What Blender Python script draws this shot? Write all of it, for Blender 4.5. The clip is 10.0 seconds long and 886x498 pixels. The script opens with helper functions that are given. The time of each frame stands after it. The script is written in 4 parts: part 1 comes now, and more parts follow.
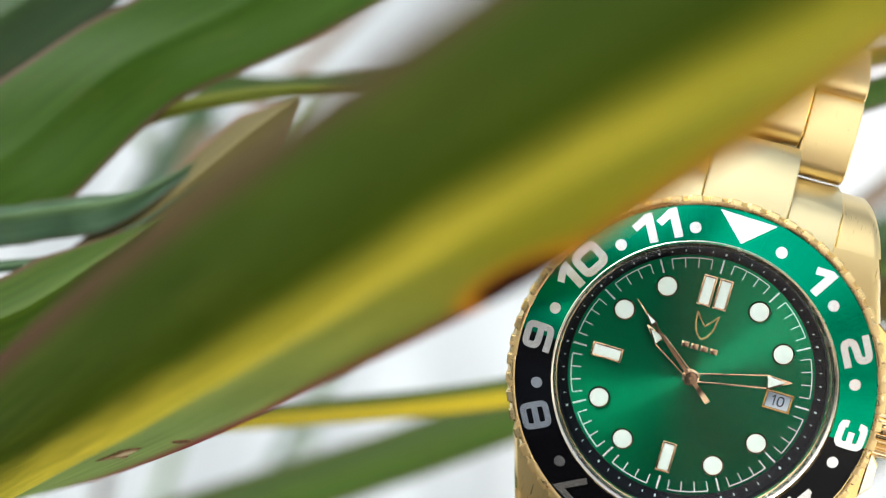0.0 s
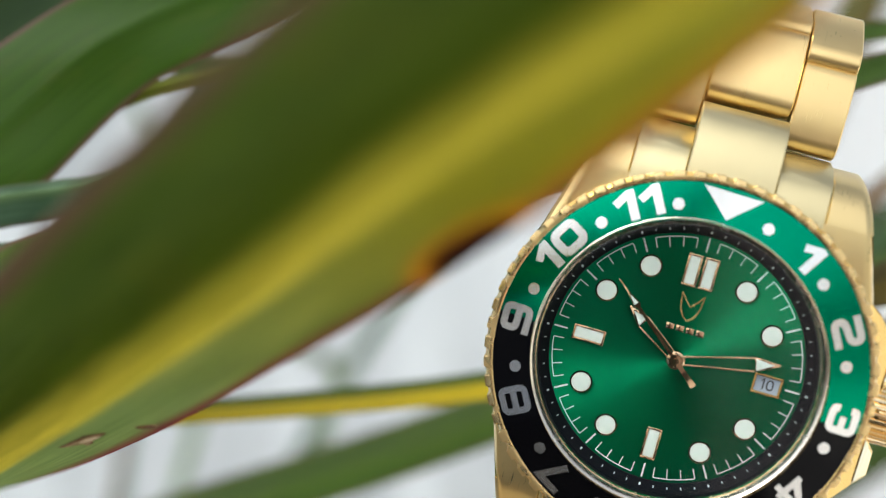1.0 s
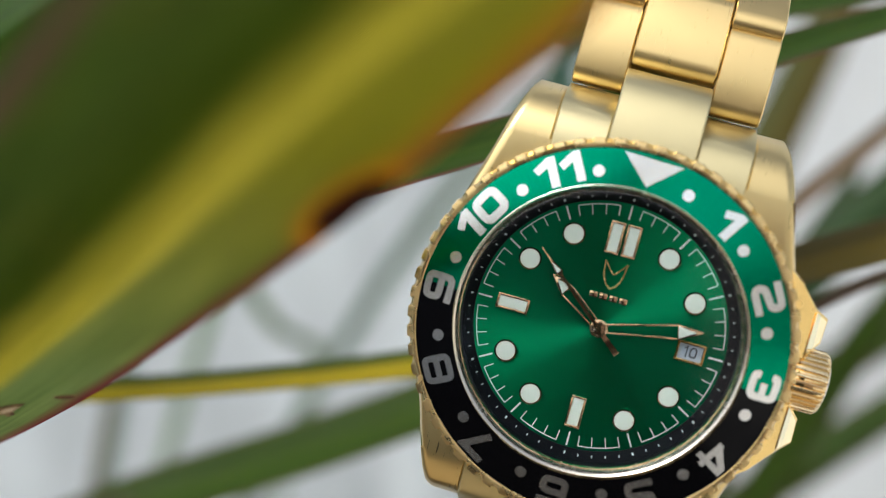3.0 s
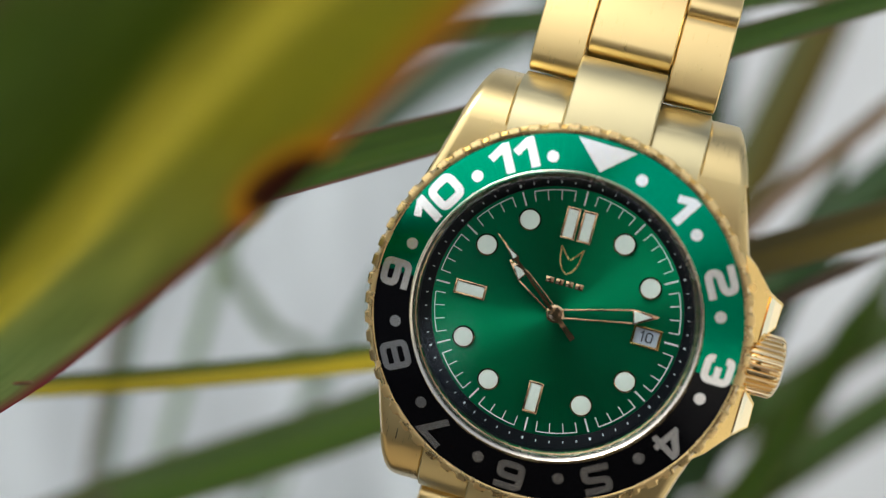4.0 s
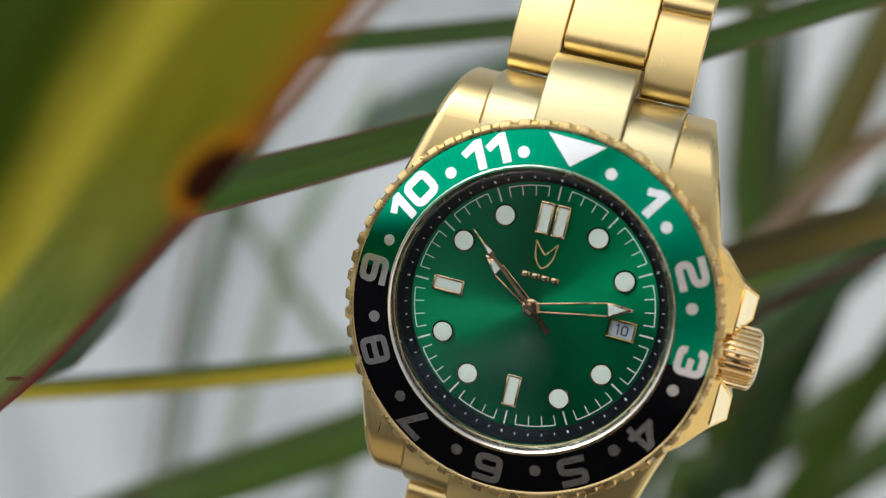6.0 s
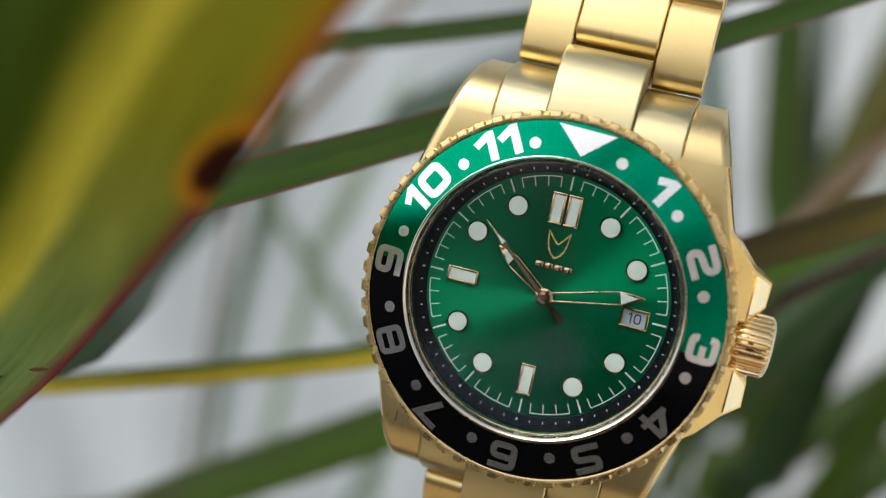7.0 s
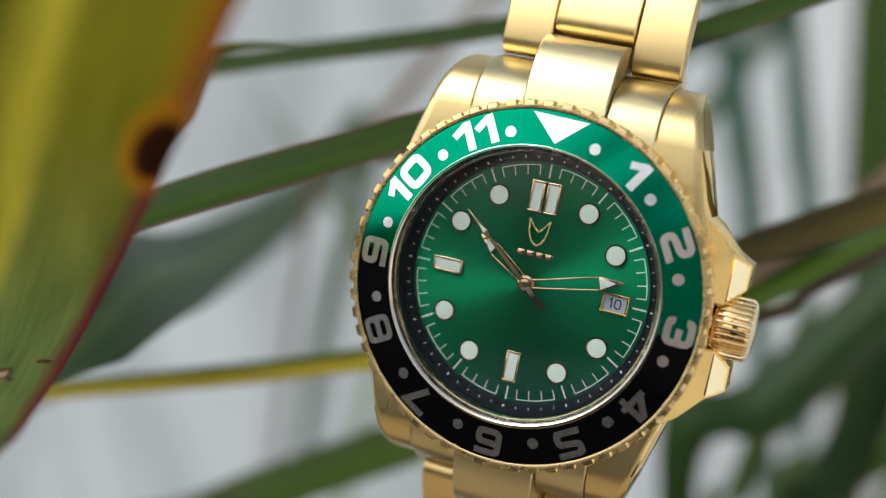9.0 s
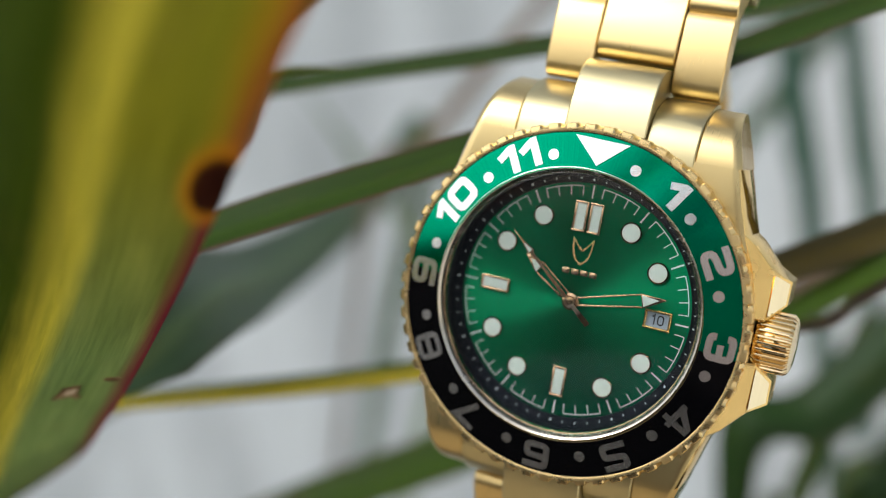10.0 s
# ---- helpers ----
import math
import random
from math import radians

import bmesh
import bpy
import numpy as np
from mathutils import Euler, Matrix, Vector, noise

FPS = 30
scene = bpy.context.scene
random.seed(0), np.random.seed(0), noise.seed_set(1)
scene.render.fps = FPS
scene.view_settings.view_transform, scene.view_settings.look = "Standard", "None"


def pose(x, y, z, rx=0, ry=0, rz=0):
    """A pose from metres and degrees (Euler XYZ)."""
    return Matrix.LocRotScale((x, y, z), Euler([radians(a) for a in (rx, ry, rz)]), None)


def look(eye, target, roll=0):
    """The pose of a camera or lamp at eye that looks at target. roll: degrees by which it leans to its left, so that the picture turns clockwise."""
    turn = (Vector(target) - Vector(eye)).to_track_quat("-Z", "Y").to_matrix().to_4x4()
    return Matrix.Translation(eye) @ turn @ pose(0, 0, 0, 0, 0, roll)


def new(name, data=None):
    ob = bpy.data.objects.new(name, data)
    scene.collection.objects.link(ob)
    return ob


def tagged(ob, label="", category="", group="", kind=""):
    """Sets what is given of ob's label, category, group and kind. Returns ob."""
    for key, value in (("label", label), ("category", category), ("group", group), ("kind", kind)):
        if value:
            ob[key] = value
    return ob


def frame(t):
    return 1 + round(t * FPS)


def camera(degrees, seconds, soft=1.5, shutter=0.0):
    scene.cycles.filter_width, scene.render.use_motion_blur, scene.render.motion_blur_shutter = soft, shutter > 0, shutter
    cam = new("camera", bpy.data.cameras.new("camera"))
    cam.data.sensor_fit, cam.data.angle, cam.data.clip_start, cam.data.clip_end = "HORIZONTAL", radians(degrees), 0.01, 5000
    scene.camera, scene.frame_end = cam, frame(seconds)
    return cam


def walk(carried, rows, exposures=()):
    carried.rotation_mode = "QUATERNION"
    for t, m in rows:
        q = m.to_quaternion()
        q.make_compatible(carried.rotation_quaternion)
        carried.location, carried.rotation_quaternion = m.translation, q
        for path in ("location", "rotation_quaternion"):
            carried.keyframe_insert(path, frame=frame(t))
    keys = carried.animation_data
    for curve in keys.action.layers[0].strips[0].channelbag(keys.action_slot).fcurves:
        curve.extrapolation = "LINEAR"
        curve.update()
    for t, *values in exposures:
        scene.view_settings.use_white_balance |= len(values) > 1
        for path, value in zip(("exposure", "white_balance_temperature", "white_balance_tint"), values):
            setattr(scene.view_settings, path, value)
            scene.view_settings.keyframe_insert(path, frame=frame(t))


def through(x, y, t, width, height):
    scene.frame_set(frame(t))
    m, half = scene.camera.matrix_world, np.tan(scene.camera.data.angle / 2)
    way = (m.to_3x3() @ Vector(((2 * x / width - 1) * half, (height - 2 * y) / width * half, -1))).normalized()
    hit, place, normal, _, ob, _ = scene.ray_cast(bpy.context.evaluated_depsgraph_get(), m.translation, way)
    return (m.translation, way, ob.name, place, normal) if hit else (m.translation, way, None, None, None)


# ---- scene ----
cam = camera(40.22, 10.0, soft=1.1)
cam.data.dof.use_dof = True
cam.data.dof.focus_distance = 0.1280
cam.data.dof.aperture_fstop = 10.0
ROWS = [
    (0, -0.03401, -0.12623, 1.02667, 83.944, -1.248, -3.102),
    (0.5, -0.03042, -0.12454, 1.02439, 84.285, -1.064, -2.679),
    (1, -0.02828, -0.12238, 1.02376, 84.112, -0.852, -1.827),
    (1.5, -0.02777, -0.12149, 1.02329, 83.992, -0.876, -2.129),
    (2, -0.02401, -0.12215, 1.02338, 83.704, -0.735, -1.816),
    (3.5, -0.01864, -0.12256, 1.02085, 83.476, -0.471, -1.856),
    (4, -0.01527, -0.12347, 1.01999, 83.807, -0.292, -1.617),
    (4.5, -0.01164, -0.12338, 1.01952, 83.923, -0.080, -0.622),
    (5, -0.00886, -0.12379, 1.01897, 84.188, 0.209, 0.449),
    (5.5, -0.00571, -0.12469, 1.01858, 84.448, 0.504, 1.307),
    (7, -0.00207, -0.12729, 1.01775, 84.376, 1.396, 3.778),
    (7.5, 0.00268, -0.12724, 1.01568, 85.091, 1.685, 4.680),
    (8, 0.00714, -0.12702, 1.01524, 85.134, 2.046, 5.610),
    (8.5, 0.01041, -0.12743, 1.01558, 85.284, 2.510, 7.667),
    (9, 0.01149, -0.12861, 1.01417, 85.545, 2.927, 8.850),
    (9.5, 0.01275, -0.13116, 1.01549, 85.465, 3.388, 9.926),
    (10, 0.01396, -0.13250, 1.01660, 85.707, 3.888, 11.732),
]
walk(cam, [(t, pose(*row)) for t, *row in ROWS], [(0.0, 1.0), (0.5, 0.79), (1.0, 0.66), (2.0, 0.5), (3.5, 0.24), (4.5, 0.17), (7.0, 0.13), (10.0, 0.14)])

# ---- light ----
SUN_ELEVATION, SUN_TURN = 50.0, 221.0          # degrees; turn: compass, clockwise from +y
world = bpy.data.worlds.new("sky")
scene.world = world
world.use_nodes = True
wn = world.node_tree.nodes
sky = wn.new("ShaderNodeTexSky")
sky.sky_type, sky.sun_disc = "NISHITA", False
sky.sun_elevation, sky.sun_rotation = radians(SUN_ELEVATION), radians(SUN_TURN)
sky.dust_density = 4.0
haze = wn.new("ShaderNodeHueSaturation")          # thin cloud: the blue is mostly washed out
haze.inputs["Saturation"].default_value = 0.45
world.node_tree.links.new(sky.outputs[0], haze.inputs["Color"])
world.node_tree.links.new(haze.outputs[0], wn["Background"].inputs[0])
wn["Background"].inputs[1].default_value = 0.15
sun = new("sun", bpy.data.lights.new("sun", "SUN"))
sun.data.energy, sun.data.angle, sun.data.color = 0.95, radians(34), (0.87, 0.98, 1.05)
a, e = radians(SUN_TURN), radians(SUN_ELEVATION)
sun.matrix_world = look((0, 0, 3), Vector((0, 0, 3)) - Vector((math.sin(a) * math.cos(e), math.cos(a) * math.cos(e), math.sin(e))))

# ---- materials ----
MM = 0.001
W = pose(0, 0, 1.0, 88.563, 13.84, -11.007)      # the watch's own frame: x to three o'clock, y to twelve, z out of the dial


def material(name, color=(0.5, 0.5, 0.5), rough=0.5, metal=0.0, coat=0.0, aniso=0.0):
    m = bpy.data.materials.new(name)
    m.use_nodes = True
    b = m.node_tree.nodes["Principled BSDF"]
    b.inputs["Base Color"].default_value = (*color, 1)
    b.inputs["Roughness"].default_value = rough
    b.inputs["Metallic"].default_value = metal
    b.inputs["Coat Weight"].default_value = coat
    b.inputs["Coat Roughness"].default_value = 0.03
    b.inputs["Anisotropic"].default_value = aniso
    return m


def node(m, kind, **sets):
    n = m.node_tree.nodes.new(kind)
    for k, v in sets.items():
        if k in n.inputs:
            n.inputs[k].default_value = v
    return n


def link(m, a, b):
    m.node_tree.links.new(a, b)


def noise_of(m, scale, stretch=(1, 1, 1), detail=4.0, source="Object", rough=0.6):
    """Noise of stretched coordinates, scale in waves per metre."""
    tc = node(m, "ShaderNodeTexCoord")
    mp = node(m, "ShaderNodeMapping", Scale=stretch)
    nt = node(m, "ShaderNodeTexNoise", Scale=scale, Detail=detail, Roughness=rough)
    link(m, tc.outputs[source], mp.inputs[0])
    link(m, mp.outputs[0], nt.inputs["Vector"])
    return nt.outputs["Fac"]


def span(m, fac, a0, a1, b0, b1):
    r = node(m, "ShaderNodeMapRange")
    for i, v in enumerate((a0, a1, b0, b1)):
        r.inputs[1 + i].default_value = v
    link(m, fac, r.inputs[0])
    return r.outputs[0]


def ramp(m, fac, stops):
    r = node(m, "ShaderNodeValToRGB")
    el = r.color_ramp.elements
    while len(el) < len(stops):
        el.new(0.5)
    for k, (p, c) in enumerate(stops):
        el[k].position, el[k].color = p, (*c, 1)
    link(m, fac, r.inputs[0])
    return r.outputs[0]


def mix(m, fac, c0, c1, how="MIX"):
    n = m.node_tree.nodes.new("ShaderNodeMix")
    n.data_type, n.blend_type = "RGBA", how
    for v, s in ((fac, n.inputs[0]), (c0, n.inputs[6]), (c1, n.inputs[7])):
        if isinstance(v, (int, float)):
            s.default_value = v
        elif isinstance(v, tuple):
            s.default_value = (*v, 1)
        else:
            link(m, v, s)
    return n.outputs[2]


def math_node(m, op, a, b=0.0):
    n = m.node_tree.nodes.new("ShaderNodeMath")
    n.operation = op
    for v, s in ((a, n.inputs[0]), (b, n.inputs[1])):
        if isinstance(v, (int, float)):
            s.default_value = v
        else:
            link(m, v, s)
    return n.outputs[0]


def bump(m, fac, strength, distance):
    n = node(m, "ShaderNodeBump", Strength=strength, Distance=distance)
    link(m, fac, n.inputs["Height"])
    link(m, n.outputs[0], m.node_tree.nodes["Principled BSDF"].inputs["Normal"])


def shader(m):
    return m.node_tree.nodes["Principled BSDF"]


def gold(name, color, rough, brush=None, depth=0.0):
    """Gold plate; brush: how the fine scratches stretch along x, y, z."""
    m = material(name, color, rough, 1.0)
    smudge = noise_of(m, 320, detail=3)
    if brush:
        line = noise_of(m, 11000, brush, 2.0)
        both = math_node(m, "ADD", math_node(m, "MULTIPLY", line, 0.6), math_node(m, "MULTIPLY", smudge, 0.4))
        link(m, span(m, both, 0.3, 0.7, rough * 0.82, rough * 1.2), shader(m).inputs["Roughness"])
        bump(m, line, depth, 0.00002)
    else:
        link(m, span(m, smudge, 0.3, 0.7, rough * 0.6, rough * 1.6), shader(m).inputs["Roughness"])
    return m


GOLD = (0.88, 0.62, 0.25)
gold_brushed = gold("brushed gold along the bracelet", (0.79, 0.59, 0.265), 0.31, (1, 0.02, 0.02), 0.05)
gold_satin = gold("satin gold", (0.72, 0.56, 0.265), 0.31, (1, 0.03, 0.03), 0.03)
gold_end = gold("pale brushed gold of the end links", (0.61, 0.53, 0.30), 0.36, (1, 0.02, 0.02), 0.05)
gold_polished = gold("polished gold", GOLD, 0.09)
gold_crown = gold("polished gold of the crown", (0.92, 0.73, 0.43), 0.05)
gold_teeth = gold("polished gold of the bezel edge", (0.88, 0.65, 0.30), 0.24)
gold_facet = gold("polished gold of the flanks", (0.90, 0.64, 0.25), 0.2)
gold_mirror = gold("mirror gold of the facets", (0.97, 0.88, 0.62), 0.07)
gold_rose = gold("warm polished gold", (0.72, 0.50, 0.32), 0.07)
steel = gold("satin pale ring", (0.74, 0.69, 0.58), 0.2)
numeral_metal = material("pale satin numeral metal", (0.90, 0.90, 0.89), 0.24, 1.0)
link(numeral_metal, span(numeral_metal, noise_of(numeral_metal, 900, detail=3), 0.3, 0.7, 0.17, 0.21), shader(numeral_metal).inputs["Roughness"])


def circular(name, color, rough, aniso, metal=1.0, coat=0.0, spread=0.0, vary=0.18):
    """Metal brushed round or along the radii of a disc about the local z axis."""
    m = material(name, color, rough, metal, coat, aniso)
    tan = m.node_tree.nodes.new("ShaderNodeTangent")
    tan.direction_type, tan.axis = "RADIAL", "Z"
    link(m, tan.outputs[0], shader(m).inputs["Tangent"])
    tc = node(m, "ShaderNodeTexCoord")
    sep = node(m, "ShaderNodeSeparateXYZ")
    link(m, tc.outputs["Object"], sep.inputs[0])
    ang = math_node(m, "ARCTAN2", sep.outputs[0], sep.outputs[1])
    wv = node(m, "ShaderNodeTexNoise", Scale=90.0, Detail=3.0)
    wv.noise_dimensions = "1D"
    link(m, ang, wv.inputs["W"])
    grain = wv.outputs["Fac"]
    fine = noise_of(m, 4000, detail=2)
    shade = math_node(m, "ADD", math_node(m, "MULTIPLY", grain, 0.7), math_node(m, "MULTIPLY", fine, 0.3))
    lo, hi = tuple(c * (1 - vary) for c in color), tuple(min(1.0, c * (1 + vary)) for c in color)
    link(m, mix(m, span(m, shade, 0.3, 0.7, 0, 1), lo, hi), shader(m).inputs["Base Color"])
    link(m, span(m, shade, 0.3, 0.7, rough * 0.9, rough * 1.12), shader(m).inputs["Roughness"])
    shader(m).inputs["Anisotropic Rotation"].default_value = spread
    return m


dial_green = circular("sunburst green dial", (0.0008, 0.19, 0.076), 0.38, 1.0, 1.0, 0.0, 0.0, 0.32)
insert_green_mat = circular("anodised green bezel insert", (0.0, 0.27, 0.14), 0.15, 0.35, 1.0, 0.0, 0.25, 0.08)
insert_black_mat = circular("anodised black bezel insert", (0.0015, 0.0015, 0.002), 0.10, 0.2, 0.0, 0.0, 0.0, 0.05)
shader(insert_black_mat).inputs["Specular IOR Level"].default_value = 0.16
chapter_black = material("matt black chapter ring", (0.003, 0.0037, 0.007), 0.6)
shader(chapter_black).inputs["Specular IOR Level"].default_value = 0.15
link(chapter_black, span(chapter_black, noise_of(chapter_black, 2500), 0.3, 0.7, 0.5, 0.65), shader(chapter_black).inputs["Roughness"])
lume = material("pale green luminous paint", (0.66, 0.78, 0.66), 0.55)
link(lume, mix(lume, span(lume, noise_of(lume, 2600, detail=3), 0.35, 0.65, 0, 1), (0.76, 0.87, 0.78), (0.86, 0.93, 0.87)), shader(lume).inputs["Base Color"])
print_white = material("white dial print", (0.78, 0.86, 0.86), 0.5)
ink = material("black date ink", (0.01, 0.01, 0.015), 0.5)
date_paper = material("pale blue date disc", (0.40, 0.47, 0.58), 0.55)

crystal_mat = bpy.data.materials.new("clear watch crystal")
crystal_mat.use_nodes = True
nt = crystal_mat.node_tree
nt.nodes.remove(nt.nodes["Principled BSDF"])
tr, gl, mx, fr = (nt.nodes.new("ShaderNode" + k) for k in ("BsdfTransparent", "BsdfGlossy", "MixShader", "Fresnel"))
tr.inputs[0].default_value = (0.99, 1.0, 0.99, 1)
gl.inputs["Roughness"].default_value = 0.02
fr.inputs[0].default_value = 1.40
nt.links.new(fr.outputs[0], mx.inputs[0])
nt.links.new(tr.outputs[0], mx.inputs[1])
nt.links.new(gl.outputs[0], mx.inputs[2])
nt.links.new(mx.outputs[0], nt.nodes["Material Output"].inputs[0])


def leaf_material(name, left, rib, right, edge, streak=1.0, through=0.3, rib_at=0.0, rib_wide=0.10, edge_wide=0.09, spots=(), tip=None, right_far=None, wobble=0.10, drift=0.0, left_edge=None, pale=0.72, outer=None):
    """A blade's skin. UV: x across from 0 to 1, y along in centimetres. spots: (x, y, half width, half length)."""
    m = material(name, left, 0.42)
    uv = node(m, "ShaderNodeTexCoord").outputs["UV"]
    sep = node(m, "ShaderNodeSeparateXYZ")
    link(m, uv, sep.inputs[0])
    u, v = sep.outputs[0], sep.outputs[1]
    mp = node(m, "ShaderNodeMapping", Scale=(26, 0.35, 1))
    link(m, uv, mp.inputs[0])
    vein = node(m, "ShaderNodeTexNoise", Scale=1.6, Detail=5.0, Roughness=0.65)
    link(m, mp.outputs[0], vein.inputs["Vector"])
    mp2 = node(m, "ShaderNodeMapping", Scale=(2.4, 0.5, 1))
    link(m, uv, mp2.inputs[0])
    patch = node(m, "ShaderNodeTexNoise", Scale=1.5, Detail=4.0)
    link(m, mp2.outputs[0], patch.inputs["Vector"])
    base_u = u if not drift else math_node(m, "ADD", u, span(m, v, 10.0, 17.0, drift, 0.0))
    uw = math_node(m, "ADD", base_u, math_node(m, "MULTIPLY", math_node(m, "SUBTRACT", patch.outputs["Fac"], 0.5), wobble))
    c = 0.5 + rib_at
    stops = ([(0.0, outer), (0.2, outer), (0.36, left)] if outer else [(0.0, left)]) + [(max(0.02, c - 2.0 * rib_wide), left), (c, rib), (min(0.97, c + 1.3 * rib_wide), right), (1.0, right)]
    body = ramp(m, uw, stops)
    if right_far:
        far = ramp(m, uw, [(p, right_far[2] if col == right else col) for p, col in stops])
        body = mix(m, span(m, v, right_far[0], right_far[1], 0, 1), body, far)
    mp3 = node(m, "ShaderNodeMapping", Scale=(7, 0.16, 1))
    link(m, uv, mp3.inputs[0])
    band = node(m, "ShaderNodeTexNoise", Scale=1.3, Detail=3.0)
    link(m, mp3.outputs[0], band.inputs["Vector"])
    body = mix(m, span(m, band.outputs["Fac"], 0.4, 0.65, 0, 0.55 * streak), body, mix(m, 1.0, body, (0.6, 0.72, 0.6), "MULTIPLY"))
    dark = mix(m, span(m, vein.outputs["Fac"], 0.35, 0.7, 0, 1), (0.55, 0.6, 0.5), (1.35, 1.3, 1.2))
    body = mix(m, streak, body, mix(m, 1.0, body, dark, "MULTIPLY"))
    stain = span(m, patch.outputs["Fac"], 0.55, 0.75, 0, 0.4)
    body = mix(m, stain, body, mix(m, 0.5, body, (0.16, 0.13, 0.02)))
    if tip:
        body = mix(m, span(m, v, tip[0], tip[1], 0, 0.9), body, tip[2])
    # the margin, and a warm flush beside it
    off = math_node(m, "SUBTRACT", 0.5, math_node(m, "ABSOLUTE", math_node(m, "SUBTRACT", u, 0.5)))
    rough_off = math_node(m, "ADD", off, math_node(m, "MULTIPLY", math_node(m, "SUBTRACT", vein.outputs["Fac"], 0.5), edge_wide * 0.7))
    body = mix(m, span(m, rough_off, edge_wide * 1.3, edge_wide * 0.25, 0, 1), body, edge if not left_edge else mix(m, span(m, u, 0.45, 0.55, 0, 1), left_edge, edge))
    for x, y, w, h, core, halo in spots:
        dx = math_node(m, "DIVIDE", math_node(m, "SUBTRACT", u, x), w)
        dy = math_node(m, "DIVIDE", math_node(m, "SUBTRACT", v, y), h)
        d = math_node(m, "SQRT", math_node(m, "ADD", math_node(m, "MULTIPLY", dx, dx), math_node(m, "MULTIPLY", dy, dy)))
        d = math_node(m, "ADD", d, math_node(m, "MULTIPLY", math_node(m, "SUBTRACT", patch.outputs["Fac"], 0.5), 0.5))
        body = mix(m, span(m, d, 1.8, 1.0, 0, halo), body, (0.50, 0.17, 0.006))
        body = mix(m, span(m, d, 1.25, 0.95, 0, core), body, (0.025, 0.006, 0.003))
    link(m, body, shader(m).inputs["Base Color"])
    link(m, span(m, vein.outputs["Fac"], 0.3, 0.7, 0.34, 0.55), shader(m).inputs["Roughness"])
    shader(m).inputs["Specular IOR Level"].default_value = 0.2
    bump(m, vein.outputs["Fac"], 0.25, 0.0003)
    t = m.node_tree.nodes.new("ShaderNodeBsdfTranslucent")
    g = node(m, "ShaderNodeGamma", Gamma=pale)
    link(m, body, g.inputs[0])
    link(m, g.outputs[0], t.inputs[0])
    x = m.node_tree.nodes.new("ShaderNodeMixShader")
    x.inputs[0].default_value = through
    link(m, shader(m).outputs[0], x.inputs[1])
    link(m, t.outputs[0], x.inputs[2])
    link(m, x.outputs[0], m.node_tree.nodes["Material Output"].inputs[0])
    return m


leaf_front_mat = leaf_material("variegated blade", (0.052, 0.078, 0.006), (0.60, 0.49, 0.05), (0.15, 0.205, 0.06), (0.15, 0.014, 0.022), 0.8, 0.85, 0.03, 0.072, 0.07, wobble=0.035, drift=0.06, pale=0.5, outer=(0.062, 0.095, 0.016), left_edge=(0.10, 0.055, 0.035), right_far=(12.5, 17.5, (0.20, 0.185, 0.014)), spots=((1.06, 19.3, 0.13, 1.8, 0.0, 0.35), (0.955, 17.0, 0.08, 0.47, 1.0, 0.95)))
leaf_green_mat = leaf_material("green blade with purple margins", (0.036, 0.078, 0.006), (0.046, 0.09, 0.008), (0.032, 0.068, 0.006), (0.11, 0.042, 0.034), 0.6, 0.3, 0.0, 0.08, 0.075)
leaf_olive_mat = leaf_material("olive-brown blade", (0.05, 0.085, 0.012), (0.11, 0.09, 0.012), (0.09, 0.07, 0.012), (0.06, 0.05, 0.02), 0.6, 0.3, 0.0, 0.3, 0.05)
leaf_yellow_mat = leaf_material("green and yellow striped blade", (0.55, 0.42, 0.015), (0.42, 0.35, 0.015), (0.07, 0.11, 0.012), (0.07, 0.06, 0.03), 0.5, 0.3, 0.12, 0.06, 0.05, tip=(14.5, 17.5, (0.062, 0.043, 0.009)))
leaf_fresh_mat = leaf_material("fresh yellow-green blade", (0.065, 0.13, 0.010), (0.09, 0.16, 0.012), (0.06, 0.115, 0.010), (0.12, 0.06, 0.03), 0.6, 0.4, 0.0, 0.08, 0.06)
leaf_lime_mat = leaf_material("olive-yellow blade", (0.15, 0.18, 0.015), (0.17, 0.20, 0.017), (0.14, 0.165, 0.014), (0.13, 0.08, 0.04), 0.5, 0.5, 0.0, 0.1, 0.06)
leaf_dull_mat = leaf_material("dull grey-green blade", (0.19, 0.27, 0.14), (0.24, 0.33, 0.16), (0.15, 0.22, 0.12), (0.08, 0.07, 0.05), 0.6, 0.25, 0.0, 0.1, 0.05)
leaf_broad_mat = leaf_material("broad green blade with a brown margin", (0.044, 0.108, 0.007), (0.047, 0.112, 0.007), (0.049, 0.115, 0.007), (0.13, 0.065, 0.045), 0.35, 0.45, 0.0, 0.12, 0.04)
leaf_grey_mat = leaf_material("grey-green blade", (0.075, 0.14, 0.08), (0.13, 0.215, 0.10), (0.06, 0.12, 0.068), (0.08, 0.07, 0.05), 0.8, 0.25, 0.0, 0.12, 0.05)
leaf_deep_mat = leaf_material("deep green blade", (0.022, 0.06, 0.012), (0.035, 0.08, 0.018), (0.02, 0.05, 0.012), (0.04, 0.03, 0.015), 0.6, 0.25, 0.0, 0.08, 0.05)
leaf_teal_mat = leaf_material("blue-green blade", (0.05, 0.115, 0.085), (0.06, 0.13, 0.095), (0.045, 0.105, 0.078), (0.05, 0.07, 0.05), 0.4, 0.25, 0.0, 0.1, 0.04)
leaf_dry_mat = leaf_material("dry pinkish-brown blade", (0.20, 0.13, 0.09), (0.24, 0.17, 0.11), (0.17, 0.12, 0.08), (0.12, 0.07, 0.05), 0.6, 0.3, 0.0, 0.1, 0.05)
